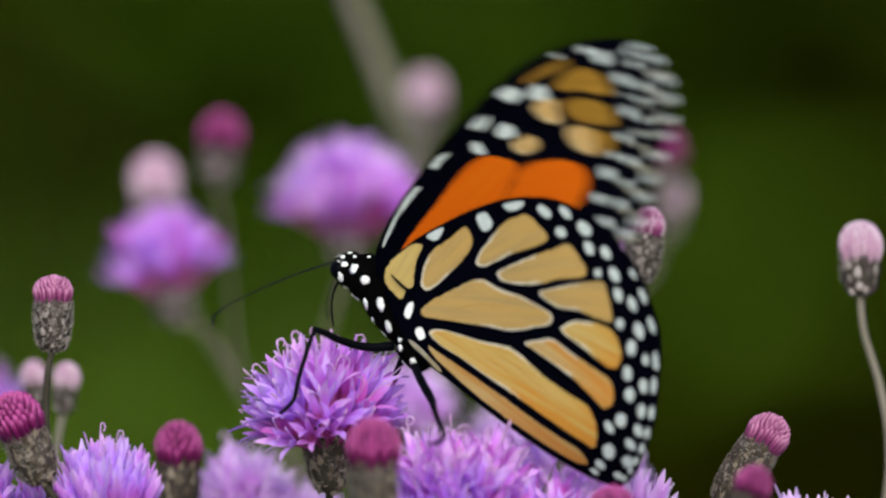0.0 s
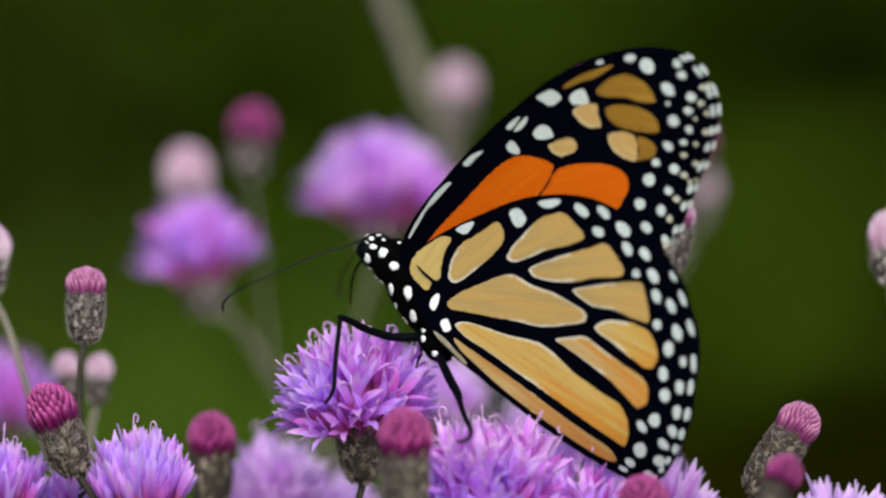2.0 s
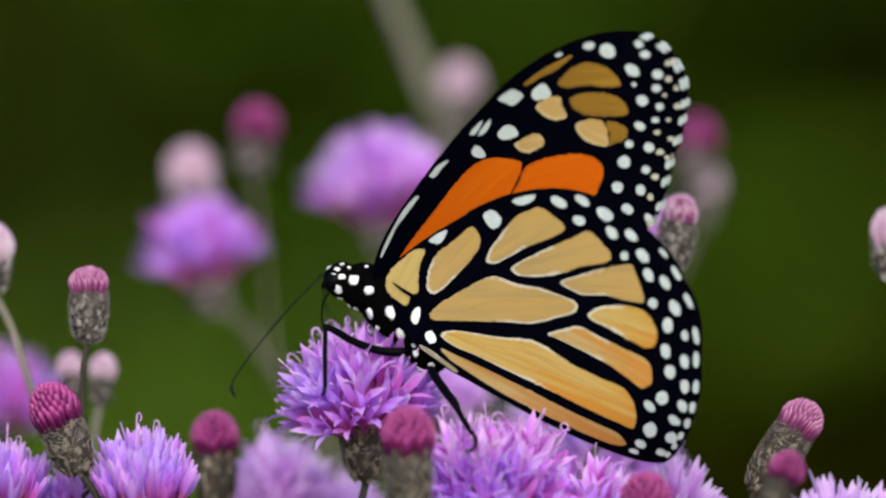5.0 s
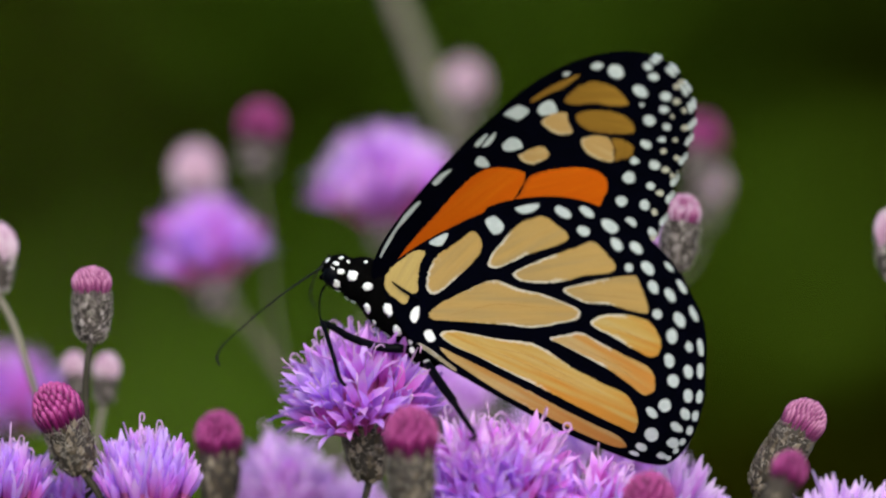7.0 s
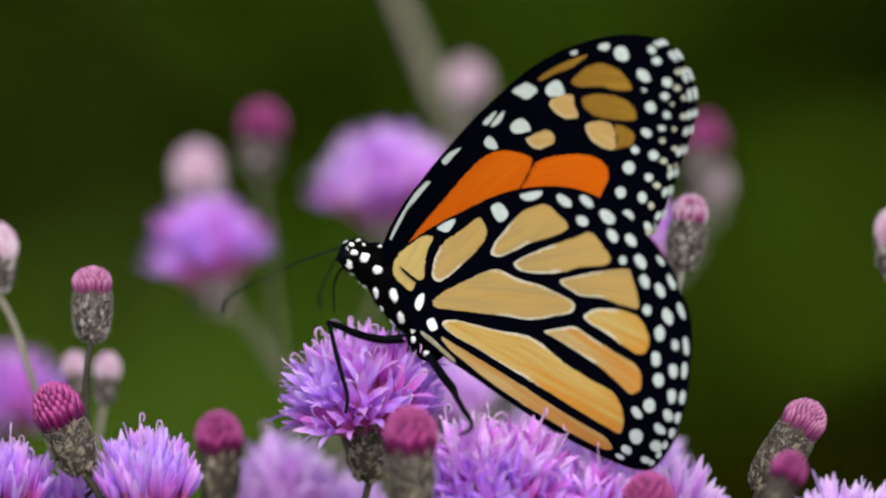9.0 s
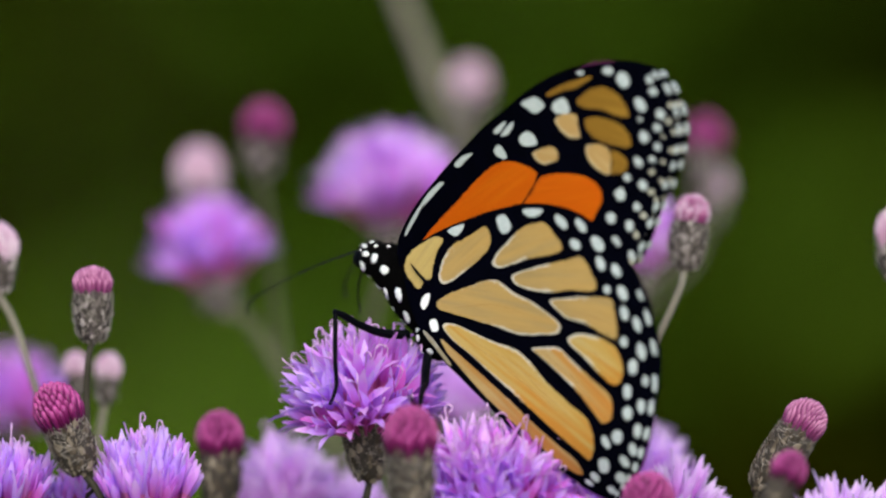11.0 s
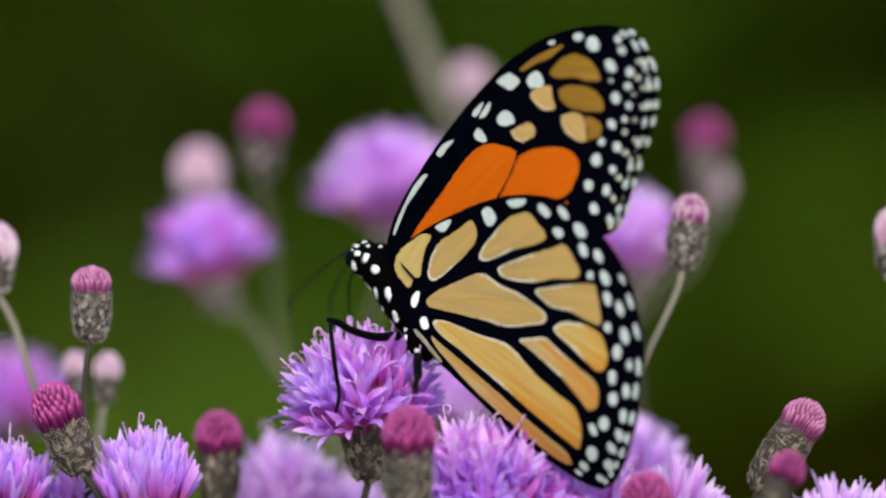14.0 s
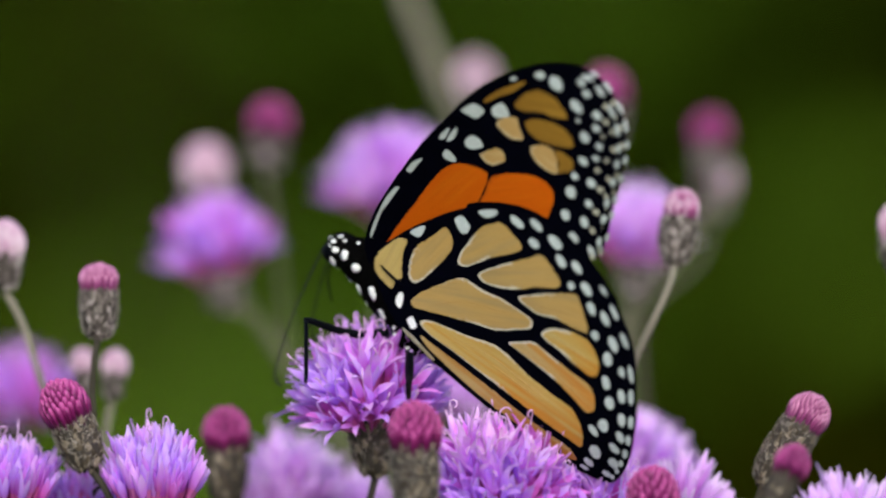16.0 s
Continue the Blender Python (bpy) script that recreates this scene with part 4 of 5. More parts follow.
def leg_piece(name, length, radii, parent, place, bristles=0, seed=0, hook=0.0, bow=0.15):
    """A leg piece along local -x, slightly bowed, with short spines."""
    pts = [Vector((-length * t, 0, bow)) * MM for t, bow in ((0, 0), (0.3, bow), (0.65, 0.8 * bow), (0.88, -0.1), (1, 0.5 * hook), (1.02 + 0.1 * min(1, hook), 1.6 * hook))]
    fine = curve_points(pts, 5)
    rr = [np.interp(i / (len(fine) - 1), np.linspace(0, 1, len(radii)), radii) * MM for i in range(len(fine))]
    v, f = tube_data(fine, rr, 8)
    rng = random.Random(seed)
    for _ in range(bristles):
        i = rng.randrange(2, len(fine) - 1)
        a = rng.uniform(0, 6.28)
        d = Vector((-0.7, math.cos(a), math.sin(a))).normalized()
        o = len(v)
        v += [fine[i] + Vector((0.00006, 0, 0)), fine[i] - Vector((0.00006, 0, 0)), fine[i] + d * (rr[i] + 0.00028)]
        f.append((o, o + 1, o + 2))
    return link(name, mesh_of(name, v, f, [M_LEG]), parent, "", place)


def feeler(name, parent, place):
    pts = [Vector(p) * MM for p in ((0, 0, 0), (-7.5, 0, 0.5), (-15.4, 0, 0.4), (-20.4, 0, -0.1), (-21.7, 0, -0.8), (-22.1, 0, -1.9))]
    me = tube_mesh(name, pts, [0.16 * MM, 0.12 * MM, 0.11 * MM, 0.12 * MM, 0.16 * MM, 0.22 * MM, 0.14 * MM], M_FEELER, 8, 6)
    return link(name, me, parent, "thin black clubbed antenna", place)


def build_butterfly():
    root = new("butterfly")
    tagged(root, "orange and black monarch butterfly with folded wings feeding on ironweed", "butterfly")
    hind = wing_meshes(HIND_EDGE, HIND_CELLS, HIND_BARS, HIND_ROW_INNER + HIND_ROW_OUTER + HIND_ROW_RIM, 100, hind_bend)
    fore = wing_meshes(FORE_EDGE, FORE_CELLS, FORE_BARS, FORE_ROW_TIP + FORE_ROW_SIDE, 300, fore_bend, FORE_ROW_CREAM)
    ff = fringe_mesh(FORE_EDGE, 13, 23, 9)
    parts = {}
    slip = Vector((-0.63, 0, -0.87))
    back = Matrix.Translation((-HINGE + Vector((0, HINGE.y, 0)) + slip) * MM)
    far_back = Matrix.Translation((-HINGE_FAR + Vector((0, HINGE_FAR.y, 0)) + slip) * MM)
    for key, name, label, made, m, rel in (
            ("hind", "hindwing", "pale tan hindwing with black veins and white-spotted border", hind, Matrix.Identity(4), Matrix.Identity(4)),
            ("hind_far", "hindwing", "", hind, pose(-0.5 * MM, 2.7 * MM, 0, 0, 0, -2.4), Matrix.Identity(4)),
            ("fore", "forewing", "orange forewing with black veins and white-spotted tip", fore, Matrix.Translation(HINGE * MM), back),
            ("fore_far", "forewing", "", fore, Matrix.Translation(HINGE_FAR * MM), far_back)):
        w = link(name, made[0][1].copy(), root, label, m)
        w.data.transform(rel)
        for kind, me in made[1:]:
            if key != "hind_far" or kind != "wing_spot":
                link(kind, me, w, "", rel)
        if made is fore:
            link("fringe", ff, w, "", rel)
        parts[key] = w
    # the short spur vein in the base cell
    spur = [Vector((x, -0.12, z)) * MM for x, z in ((-3.4, 5.3), (-2.2, 4.3), (-0.9, 3.4), (0.3, 2.6))]
    link("vein", tube_mesh("vein", spur, [0.08 * MM, 0.22 * MM, 0.25 * MM, 0.2 * MM], M_BLACK, 6), parts["hind"])
    # faint folds that run along the lower cells
    for line in (((5.5, -3.5), (14, -6.6), (22, -10.2), (29.5, -14.2)), ((9, -4.2), (16, -6.0), (21, -8.8), (27, -12.0)), ((21.5, -3.6), (27, -6.2), (33.6, -9.6)),
                 ((24, -4.6), (29, -7.6), (33.2, -10.8)), ((27.5, -0.9), (31, -2.3), (35.2, -4.6)), ((24.5, 3.3), (29, 3.2), (34.0, 2.4)), ((5, 0.3), (12, 1.8), (20, 1.2))):
        fold = [Vector((x, hind_bend(x, z) - 0.055, z)) * MM for x, z in line]
        link("fold", tube_mesh("fold", fold, [0.02 * MM, 0.05 * MM, 0.06 * MM, 0.02 * MM], M_FOLD, 5), parts["hind"])
    # the body turns a little between the wings; its pieces hang on it
    at_body = Matrix.Translation(-PIVOT * MM)
    me = ball_mesh("body", THORAX, M_FUR, rough=0.08)
    me.transform(at_body @ BODY)
    torso = link("body", me, root, "black furry body with white spots", Matrix.Translation(PIVOT * MM))
    head_at = Matrix.Translation(HEAD_AT * MM) @ pose(0, 0, 0, 0, 35, 0)
    link("fur", fur_mesh(THORAX, 2600, 1, 0.6), torso, "", at_body @ BODY)
    for name, half, m, hairs, length in (("head", HEAD, head_at, 700, 0.45), ("collar", COLLAR, COLLAR_AT, 900, 0.5), ("breast", BREAST, BREAST_AT, 700, 0.5)):
        link(name, ball_mesh(name, half, M_FUR, rough=0.08, seed=hairs), torso, "", at_body @ m)
        link("fur", fur_mesh(half, hairs, hairs, length), torso, "", at_body @ m)
    for s in (-1, 1):
        link("eye", ball_mesh("eye", (1.25, 0.8, 1.35), M_LEG), torso, "", at_body @ head_at @ Matrix.Translation(Vector((-0.9, s * 1.95, -0.4)) * MM))
    for x, z, a, b in BODY_SPOTS:
        best = None
        for m, half in ((head_at, HEAD), (COLLAR_AT, COLLAR), (BREAST_AT, BREAST), (BODY, THORAX)):
            p = m.inverted() @ (Vector((x, 2.5, z)) * MM) / MM
            u = Vector((p.x / half[0], p.z / half[2]))
            if best is None or u.length < best[0].length:
                best = (u, m, half)
        u, m, half = best
        if u.length > 0.97:
            u = u.normalized() * 0.97
        y = -half[1] * math.sqrt(1 - u.length_squared)
        nrm = Vector((u.x / half[0], y / half[1] ** 2, u.y / half[2])).normalized()
        turn = (-nrm).to_track_quat("Y", "Z").to_matrix().to_4x4()
        lean = -math.degrees(m.to_euler().y)
        place = Matrix.Translation(Vector((u.x * half[0], y, u.y * half[2])) * MM) @ turn @ pose(0, 0, 0, 0, lean, 0)
        link("white_spot", ball_mesh("white_spot", (a * 0.84, 0.10, b * 0.86), M_FURWHITE, None, 14, 6, 0.6, int(x * 7)), torso, "", at_body @ m @ place)
    pts = [Vector(p) * MM for p in ((-13.0, 2.3, 4.2), (-14.0, 2.2, 3.0), (-14.6, 2.0, 0.8), (-14.4, 1.9, -2.5))]
    me = tube_mesh("proboscis", pts, [0.2 * MM, 0.15 * MM, 0.12 * MM], M_LEG, 6)
    link("proboscis", me, torso, "", at_body)
    link("palp", ball_mesh("palp", (1.0, 0.5, 0.5), M_FUR), torso, "", at_body @ Matrix.Translation(Vector((-13.3, 1.8, 5.4)) * MM) @ pose(0, 0, 0, 0, -30, 0))
    ab = Matrix.Translation(Vector((9.5, 2.4, -6.6)) * MM) @ pose(0, 0, 0, 0, 24, 0)
    link("abdomen", ball_mesh("abdomen", (11.5, 1.3, 2.1), M_FUR, rough=0.05, seed=4), root, "", ab)
    # legs
    femur = leg_piece("foreleg", 12.9, (0.72, 0.60, 0.5, 0.36), root, Matrix.Translation(HIP * MM), 10, 1, 0.0, -0.9)
    tibia = leg_piece("shin", 11.7, (0.34, 0.36, 0.32, 0.30, 0.26), femur, Matrix.Translation((-12.8 * MM, 0, 0)), 26, 2, 1.0)
    mid = leg_piece("midleg", 11.5, (0.62, 0.66, 0.62, 0.5), root, Matrix.Translation(MID_HIP * MM), 8, 3)
    mid.data.transform(pose(0, 0, 0, 0, -5, 0))
    leg_piece("shin", 10.1, (0.46, 0.42, 0.36, 0.32), mid, Matrix.Translation((-11.35 * MM, 0, -0.93 * MM)), 16, 4)
    leg_piece("ankle", 2.7, (0.32, 0.30, 0.28), mid, Matrix.Translation((-21.4 * MM, 0, -0.93 * MM)) @ pose(0, 0, 0, 0, 18, 0), 5, 7, 0.0, -0.1)
    leg_piece("foot", 5.0, (0.28, 0.27, 0.24, 0.20), mid, Matrix.Translation((-23.9 * MM, 0, -0.1 * MM)) @ pose(0, 0, 0, 0, 36, 0), 12, 5, 0.0, -0.25)
    leg_piece("foreleg", 9.0, (0.5, 0.45, 0.3), root, Matrix.Translation(Vector((-3.0, 4.5, -4.0)) * MM) @ pose(0, 0, 0, 0, -62, 10), 10, 6)
    parts.update(root=root, body=torso, femur=femur, tibia=tibia, mid=mid, feeler=feeler("antenna", root, Matrix.Translation(FEELER * MM)),
                 feeler_far=feeler("antenna", root, Matrix.Translation(FEELER_FAR * MM)))
    return parts


build_ground()
build_grass()
build_hedge()
B = build_butterfly()

# open heads near the butterfly
flower(641, 722, 0.008, -6, 8, 1.0, 78, 0.88, 54, 1.6, "open violet ironweed flower under the butterfly's legs", seed=1, long=1.37, bracts=150, pink=0.4)
flower(878, 905, -0.006, 0, 8, 1.05, 96, 0.84, 60, 1.0, "full violet ironweed flower below the butterfly's wing", seed=2, long=1.42, pink=0.45)
flower(260, 912, 0.000, 0, 8, 1.0, 92, 0.2, 18, seed=3, long=1.24, low=0.25, upright=True, pink=0.3, spread=1.4)
flower(8, 916, 0.006, 5, 8, 0.95, 80, 0.25, 12, seed=4, long=1.22, low=0.25, upright=True, pink=0.4, spread=1.35)
flower(140, 930, 0.014, 0, 5, 0.8, 26, 0.6, 6, seed=5, long=1.2)
flower(500, 905, 0.050, -4, 5, 0.9, 60, 0.6, 2, seed=6, long=1.36, pale=True, low=0.6)
flower(598, 945, 0.060, 10, 5, 0.8, 46, 0.8, 4, seed=7, long=1.3, pale=True)
flower(1078, 880, 0.055, 4, 5, 0.95, 60, 0.85, 2, seed=8, long=1.5, pale=0.7)
flower(1042, 944, -0.006, -4, 8, 0.9, 48, 0.9, 34, seed=9, long=1.3, pink=0.7)
flower(1192, 935, 0.012, 14, 5, 0.85, 36, 0.8, 0, seed=16, long=1.3, pale=True, upright=True)
flower(1494, 1000, 0.012, 0, 6, 1.0, 70, 0.84, 0, seed=10, long=1.34, pale=True, upright=True)
flower(775, 735, 0.100, 6, 0, 0.85, 34, 0.7, 2, seed=11, long=1.35, pale=True)
flower(985, 850, 0.110, 4, 0, 1.0, 50, 0.8, 2, seed=17, long=1.4, pale=True)
# open heads farther back
flower(372, 486, 0.115, -10, 0, 0.95, 42, 0.62, 2, label="violet ironweed flower leaning on a grey stem", seed=12, grey=True, via=[(640, 900, 0.115), (505, 680, 0.115), (440, 570, 0.115)], radius=0.0004, long=1.35, pink=0.5)
flower(686, 380, 0.130, 0, 0, 0.95, 64, 0.68, 2, label="wide violet ironweed flower behind the butterfly", seed=13, grey=True, long=1.5, pale=0.5, pink=0.4, low=0.3)
flower(15, 735, 0.130, 5, 0, 0.9, 40, 0.9, 2, seed=14, long=1.2, pink=0.3)
flower(1112, 470, 0.100, 0, 0, 0.9, 36, 0.5, 2, label="violet ironweed flower behind the butterfly's wings", seed=15, grey=True, via=[(1085, 760, 0.1), (1100, 600, 0.1)], long=1.45, pale=0.6, pink=0.5)
# closed buds
bud(163, 516, 0.012, 0, 0, 0.82, tall=1.4, dome=0.6, bracts=150, count=110, fat=0.68, seed=21, dusty=True, girth=0.93, grey=True, radius=0.0005, dark=True, label="pink-topped ironweed bud with a grey scaly cup", via=[(158, 900, 0.01), (152, 700, 0.01), (157, 625, 0.01)])
bud(111, 746, 0.0, -22, 5, 0.96, tall=1.3, bracts=150, count=92, fat=0.98, seed=22, label="tilted magenta ironweed bud on a dark scaly cup", via=[(215, 1000, 0), (175, 875, 0)])
bud(387, 795, 0.034, 0, 4, 0.94, tall=1.5, count=72, bracts=80, seed=23)
bud(727, 795, -0.028, 0, 4, 1.02, tall=1.5, count=72, bracts=110, seed=24, label="plump pink ironweed bud in front of the butterfly")
bud(1414, 758, 0.004, 33, 0, 0.9, tall=1.9, dome=0.78, bracts=190, count=125, fat=0.64, seed=25, dusty=True, girth=0.95, label="pink ironweed bud leaning on a grey scaly cup", via=[(1270, 1010, 0.004), (1335, 890, 0.004)])
bud(1390, 846, -0.034, 24, 0, 0.68, tall=1.8, seed=26, via=[(1320, 1010, -0.028), (1350, 930, -0.028)])
BUD_R = bud(1206, 395, 0.024, 8, 0, 0.82, tall=1.3, dome=0.78, bracts=150, count=110, fat=0.68, seed=27, dusty=True, mottled=True, girth=0.84, grey=True, label="pink-tipped ironweed bud on a thin grey stem", via=[(995, 960, 0.02), (1062, 790, 0.02), (1130, 635, 0.02), (1186, 515, 0.02)])
bud(1148, 914, -0.024, 0, 0, 1.02, seed=28)
bud(-6, 455, 0.032, 0, 0, 0.82, True, seed=29, grey=True, via=[(120, 850, 0.032), (62, 690, 0.032), (22, 570, 0.032)])
bud(188, 664, 0.05, 6, 0, 0.54, True, seed=30, grey=True, tall=1.3, via=[(168, 900, 0.05), (172, 780, 0.05)])
bud(132, 660, 0.055, -4, 0, 0.52, True, seed=38, grey=True, tall=1.2, via=[(160, 900, 0.06), (146, 780, 0.06)])
bud(460, 245, 0.13, 4, 0, 0.9, radius=0.00035, seed=31, grey=True, via=[(640, 920, 0.13), (512, 690, 0.13), (486, 560, 0.13), (474, 430, 0.13)])
bud(345, 325, 0.14, 2, 0, 1.0, True, radius=0.00035, tall=1.0, seed=32, grey=True, via=[(640, 910, 0.14), (500, 675, 0.14), (420, 545, 0.14), (375, 450, 0.14)])
bud(824, 164, 0.185, -4, 0, 0.84, True, seed=33, grey=True, via=[(800, 500, 0.185), (800, 330, 0.185)])
bud(1240, 265, 0.15, 2, 0, 0.85, seed=34, grey=True, via=[(860, 900, 0.15), (960, 730, 0.15), (1080, 570, 0.15), (1142, 500, 0.15), (1208, 425, 0.15)])
bud(1250, 345, 0.16, 8, 0, 0.8, True, seed=35, grey=True, via=[(850, 900, 0.16), (950, 750, 0.16), (1085, 590, 0.16), (1152, 525, 0.16), (1220, 465, 0.16)])
bud(1585, 430, 0.030, 0, 0, 0.86, True, seed=36, grey=True, label="pale pink ironweed bud on a curved grey stem", via=[(1640, 800, 0.03), (1622, 660, 0.03), (1592, 560, 0.03)])
bud(1057, 195, 0.130, 0, 0, 0.95, seed=37, grey=True)


def bare_stalk():
    """A thick leaning stalk far behind the heads."""
    foot = place_at(840, 1500, 0.2)
    foot.z = 0
    root = new("plant_stalk")
    root.matrix_basis = Matrix.Translation(foot)
    tagged(root, "thick bare grey-olive plant stalk leaning behind the flowers", "plant stalk")
    pts = [Vector((0, 0, -0.01))] + [place_at(px, py, 0.2) - foot for px, py in ((830, 1000), (850, 600), (828, 330), (742, 100), (684, -40), (592, -260))]
    link("stem", tube_mesh("stem", pts, [1.9 * MM, 1.7 * MM, 1.5 * MM, 1.35 * MM, 1.2 * MM], M_GREYSTEM, 8), root)


bare_stalk()

def motions():
    x0, z0 = -49 * K, Z0 - 119 * K

    def body(t, x, z, rx, ry, rz):
        return t, pose(x0 + x * MM, 0, z0 + z * MM, rx, ry, rz)

    def hinge(t, at, rx, ry, rz):
        return t, pose(at.x * MM, at.y * MM, at.z * MM, rx, ry, rz)

    def feel(t, x, y, z, rx, ry, rz):
        return t, pose(x * MM, y * MM, z * MM, rx, ry, rz)

    knee = Vector((-12.8, 0, 0))
    walk(B["root"], [
        body(0, 4.84, 2.17, 7.3, 2.5, -35.5), body(0.5, 4.42, 1.92, 6.1, 2.1, -35.4), body(0.8, 3.26, 1.43, 4.3, -2.2, -36.7),
        body(1, 3.56, 1.73, 6.5, 1.1, -34.5), body(1.5, 3.35, 1.66, 4.7, -0.7, -35.1), body(2, 4.02, 1.98, 8.2, 4.8, -30),
        body(2.5, 3.82, 1.68, 7.9, 4.2, -28.3), body(3, 3.67, 1.72, 11, 5.6, -25.8), body(3.3, 2.41, 0.85, 4.7, -1.6, -27.9),
        body(3.5, 2.35, 0.79, 5.5, -2.1, -28.8), body(4, 2.67, 1.21, 11.3, 2.6, -22.4), body(4.2, 1.24, 0.43, 9, -3.2, -26),
        body(6.3, 0.86, -0.48, 16.6, -2.7, -15.2), body(6.5, 0.25, -0.56, 16.7, -3.3, -15.6), body(7, 0.49, -0.03, 18.6, -0.2, -19.1),
        body(7.5, 0.69, 0.32, 16.9, 0.8, -20.5), body(8, 0.34, -0.07, 18, -0.3, -23.5), body(8.5, 1.01, 0.73, 13.4, 1.7, -23.9),
        body(9, 1.12, 1.73, 9.1, 1.7, -27.6), body(9.2, 2.1, 1.46, 5.9, 3.5, -26.2), body(11.3, 1.57, 1.78, 8.1, 9.5, -39),
        body(11.5, 1.39, 1.3, 9.6, 8.5, -38.9), body(12, 1.51, 1.98, 8, 8.6, -41.3), body(12.5, 1.76, 1.92, 5.9, 7.9, -41.9),
        body(13, 1.85, 2.5, 5.8, 8.9, -42.5), body(13.5, 0.37, 1.6, 6.5, 6, -40.3), body(14, 0.55, 2.05, 5.1, 6.1, -40.9),
        body(14.5, -1.22, 1.37, 12.4, 5.8, -41), body(15, -1.35, 1.42, 12.6, 5.9, -42.5), body(15.5, -1.51, 1.86, 13.5, 7.6, -41.9),
        body(16, -2.51, 1.38, 18.6, 7.9, -39.2),
    ])
    # both forewings, with their quick flutters
    for key, at in (("fore", HINGE), ("fore_far", HINGE_FAR)):
        walk(B[key], [hinge(t, at, rx, ry, rz) for t, rx, ry, rz in (
            (0, -1.2, -1.6, 1.5), (0.033, -1.2, 0.8, 10.5), (0.1, -1.1, -1.7, 1.4), (0.267, -1, -3.3, -4.8), (0.3, -1, -1.8, 1.2), (0.333, -1, -0.3, 7.2),
            (0.4, -1, -1.8, 1.1), (0.5, -0.9, -1.9, 1), (0.8, -1.7, -3.8, 0.9), (1, -0.8, -2.4, 1.3), (1.5, -2.6, -3.3, 1.4), (2, 2, -0.3, 3.1),
            (2.5, 2.4, 0.1, 3.9), (3, 4.1, 0.9, 4.9), (3.3, -1.3, -2, 3.3), (3.5, -2.5, -1.7, 2.6), (4, 5.4, 1, 6.5), (4.2, 1.5, -0, 6.3),
            (6.3, 10.2, 0.7, 4.5), (6.5, 7.9, 1.4, 6.8), (6.767, 6.3, -1, -2.6), (6.8, 6.3, 1, 5.4), (6.833, 6.3, 3, 13.4), (6.9, 5.8, 0.9, 4.9),
            (7, 5.3, 0.8, 4.4), (7.5, 5.4, 0.9, 4.7), (7.967, 4.8, -1.8, -4.9), (8, 4.8, 0.2, 3.1), (8.033, 4.8, 2.2, 11.1), (8.1, 4.9, 0.3, 3.4),
            (8.5, 5.3, 0.9, 4.6), (9, 1.5, -0.1, 2), (9.2, 2.7, 0, 2.4), (11.3, 0.6, -1.5, -0.3), (11.5, 1.3, -1.9, -0.3), (12, -0.1, -3.1, -0.8),
            (12.5, -0.8, -3.8, -0.8), (13, -1.7, -4, -0.9), (13.5, -1.1, -4.3, -0.5), (14, -2.5, -5.6, -0.9), (14.5, -0.2, -3.3, -0.6), (15, -0.8, -3.6, -1),
            (15.5, -0.5, -2.6, -0.6), (16, 0.8, -0.8, 0))])
    walk(B["femur"], [
        feel(0, -3.99, 0.55, -5.09, 6.6, 15.8, 62.1), feel(0.5, -3.95, 0.59, -5.06, 7.7, 17.8, 59.4), feel(1, -3.8, 0.59, -5.12, 9.3, 20.1, 63.1),
        feel(1.5, -3.7, 0.57, -5.11, 11.3, 22.3, 68.1), feel(2, -3.63, 0.62, -5.15, 6.6, 16.9, 56), feel(2.5, -3.57, 0.59, -5.23, 6.7, 19.4, 52.7),
        feel(3, -3.48, 0.7, -5.25, 6, 16.7, 46.2), feel(3.5, -3.54, 0.53, -5.15, 13.1, 28.6, 62.2), feel(4, -3.42, 0.68, -5.18, 8, 22, 47.1),
        feel(6.5, -3.22, 0.96, -5, 14.4, 35.4, 40.1), feel(7, -3.3, 0.89, -5.14, 9.6, 28.3, 34.7), feel(7.5, -3.28, 0.91, -5.07, 11.9, 28.9, 41.3),
        feel(8, -3.4, 0.84, -5.15, 13.1, 29.9, 47), feel(8.5, -3.38, 0.86, -5.12, 11.7, 23.8, 49.9), feel(9, -3.34, 0.72, -5.15, 7.5, 16.6, 55.8),
        feel(11.5, -4.14, 0.81, -5.26, 13.5, 17.6, 74.3), feel(12, -4.27, 0.77, -5.41, 9, 11.3, 78.2), feel(12.5, -4.35, 0.76, -5.3, 6.3, 8, 77),
        feel(13, -4.35, 0.74, -5.39, 4.8, 5.9, 81.3), feel(13.5, -4.12, 0.73, -5.4, 13.5, 18.8, 77.6), feel(14, -4.17, 0.68, -5.4, 9.6, 14.2, 79.1),
        feel(14.5, -4.3, 0.77, -5.45, 11.8, 21, 62), feel(15, -4.46, 0.77, -5.48, 12.3, 22.3, 61), feel(15.5, -4.41, 0.81, -5.49, 12.7, 20.7, 63.3),
        feel(16, -4.26, 0.81, -5.6, 11.8, 20.9, 59.2),
    ])
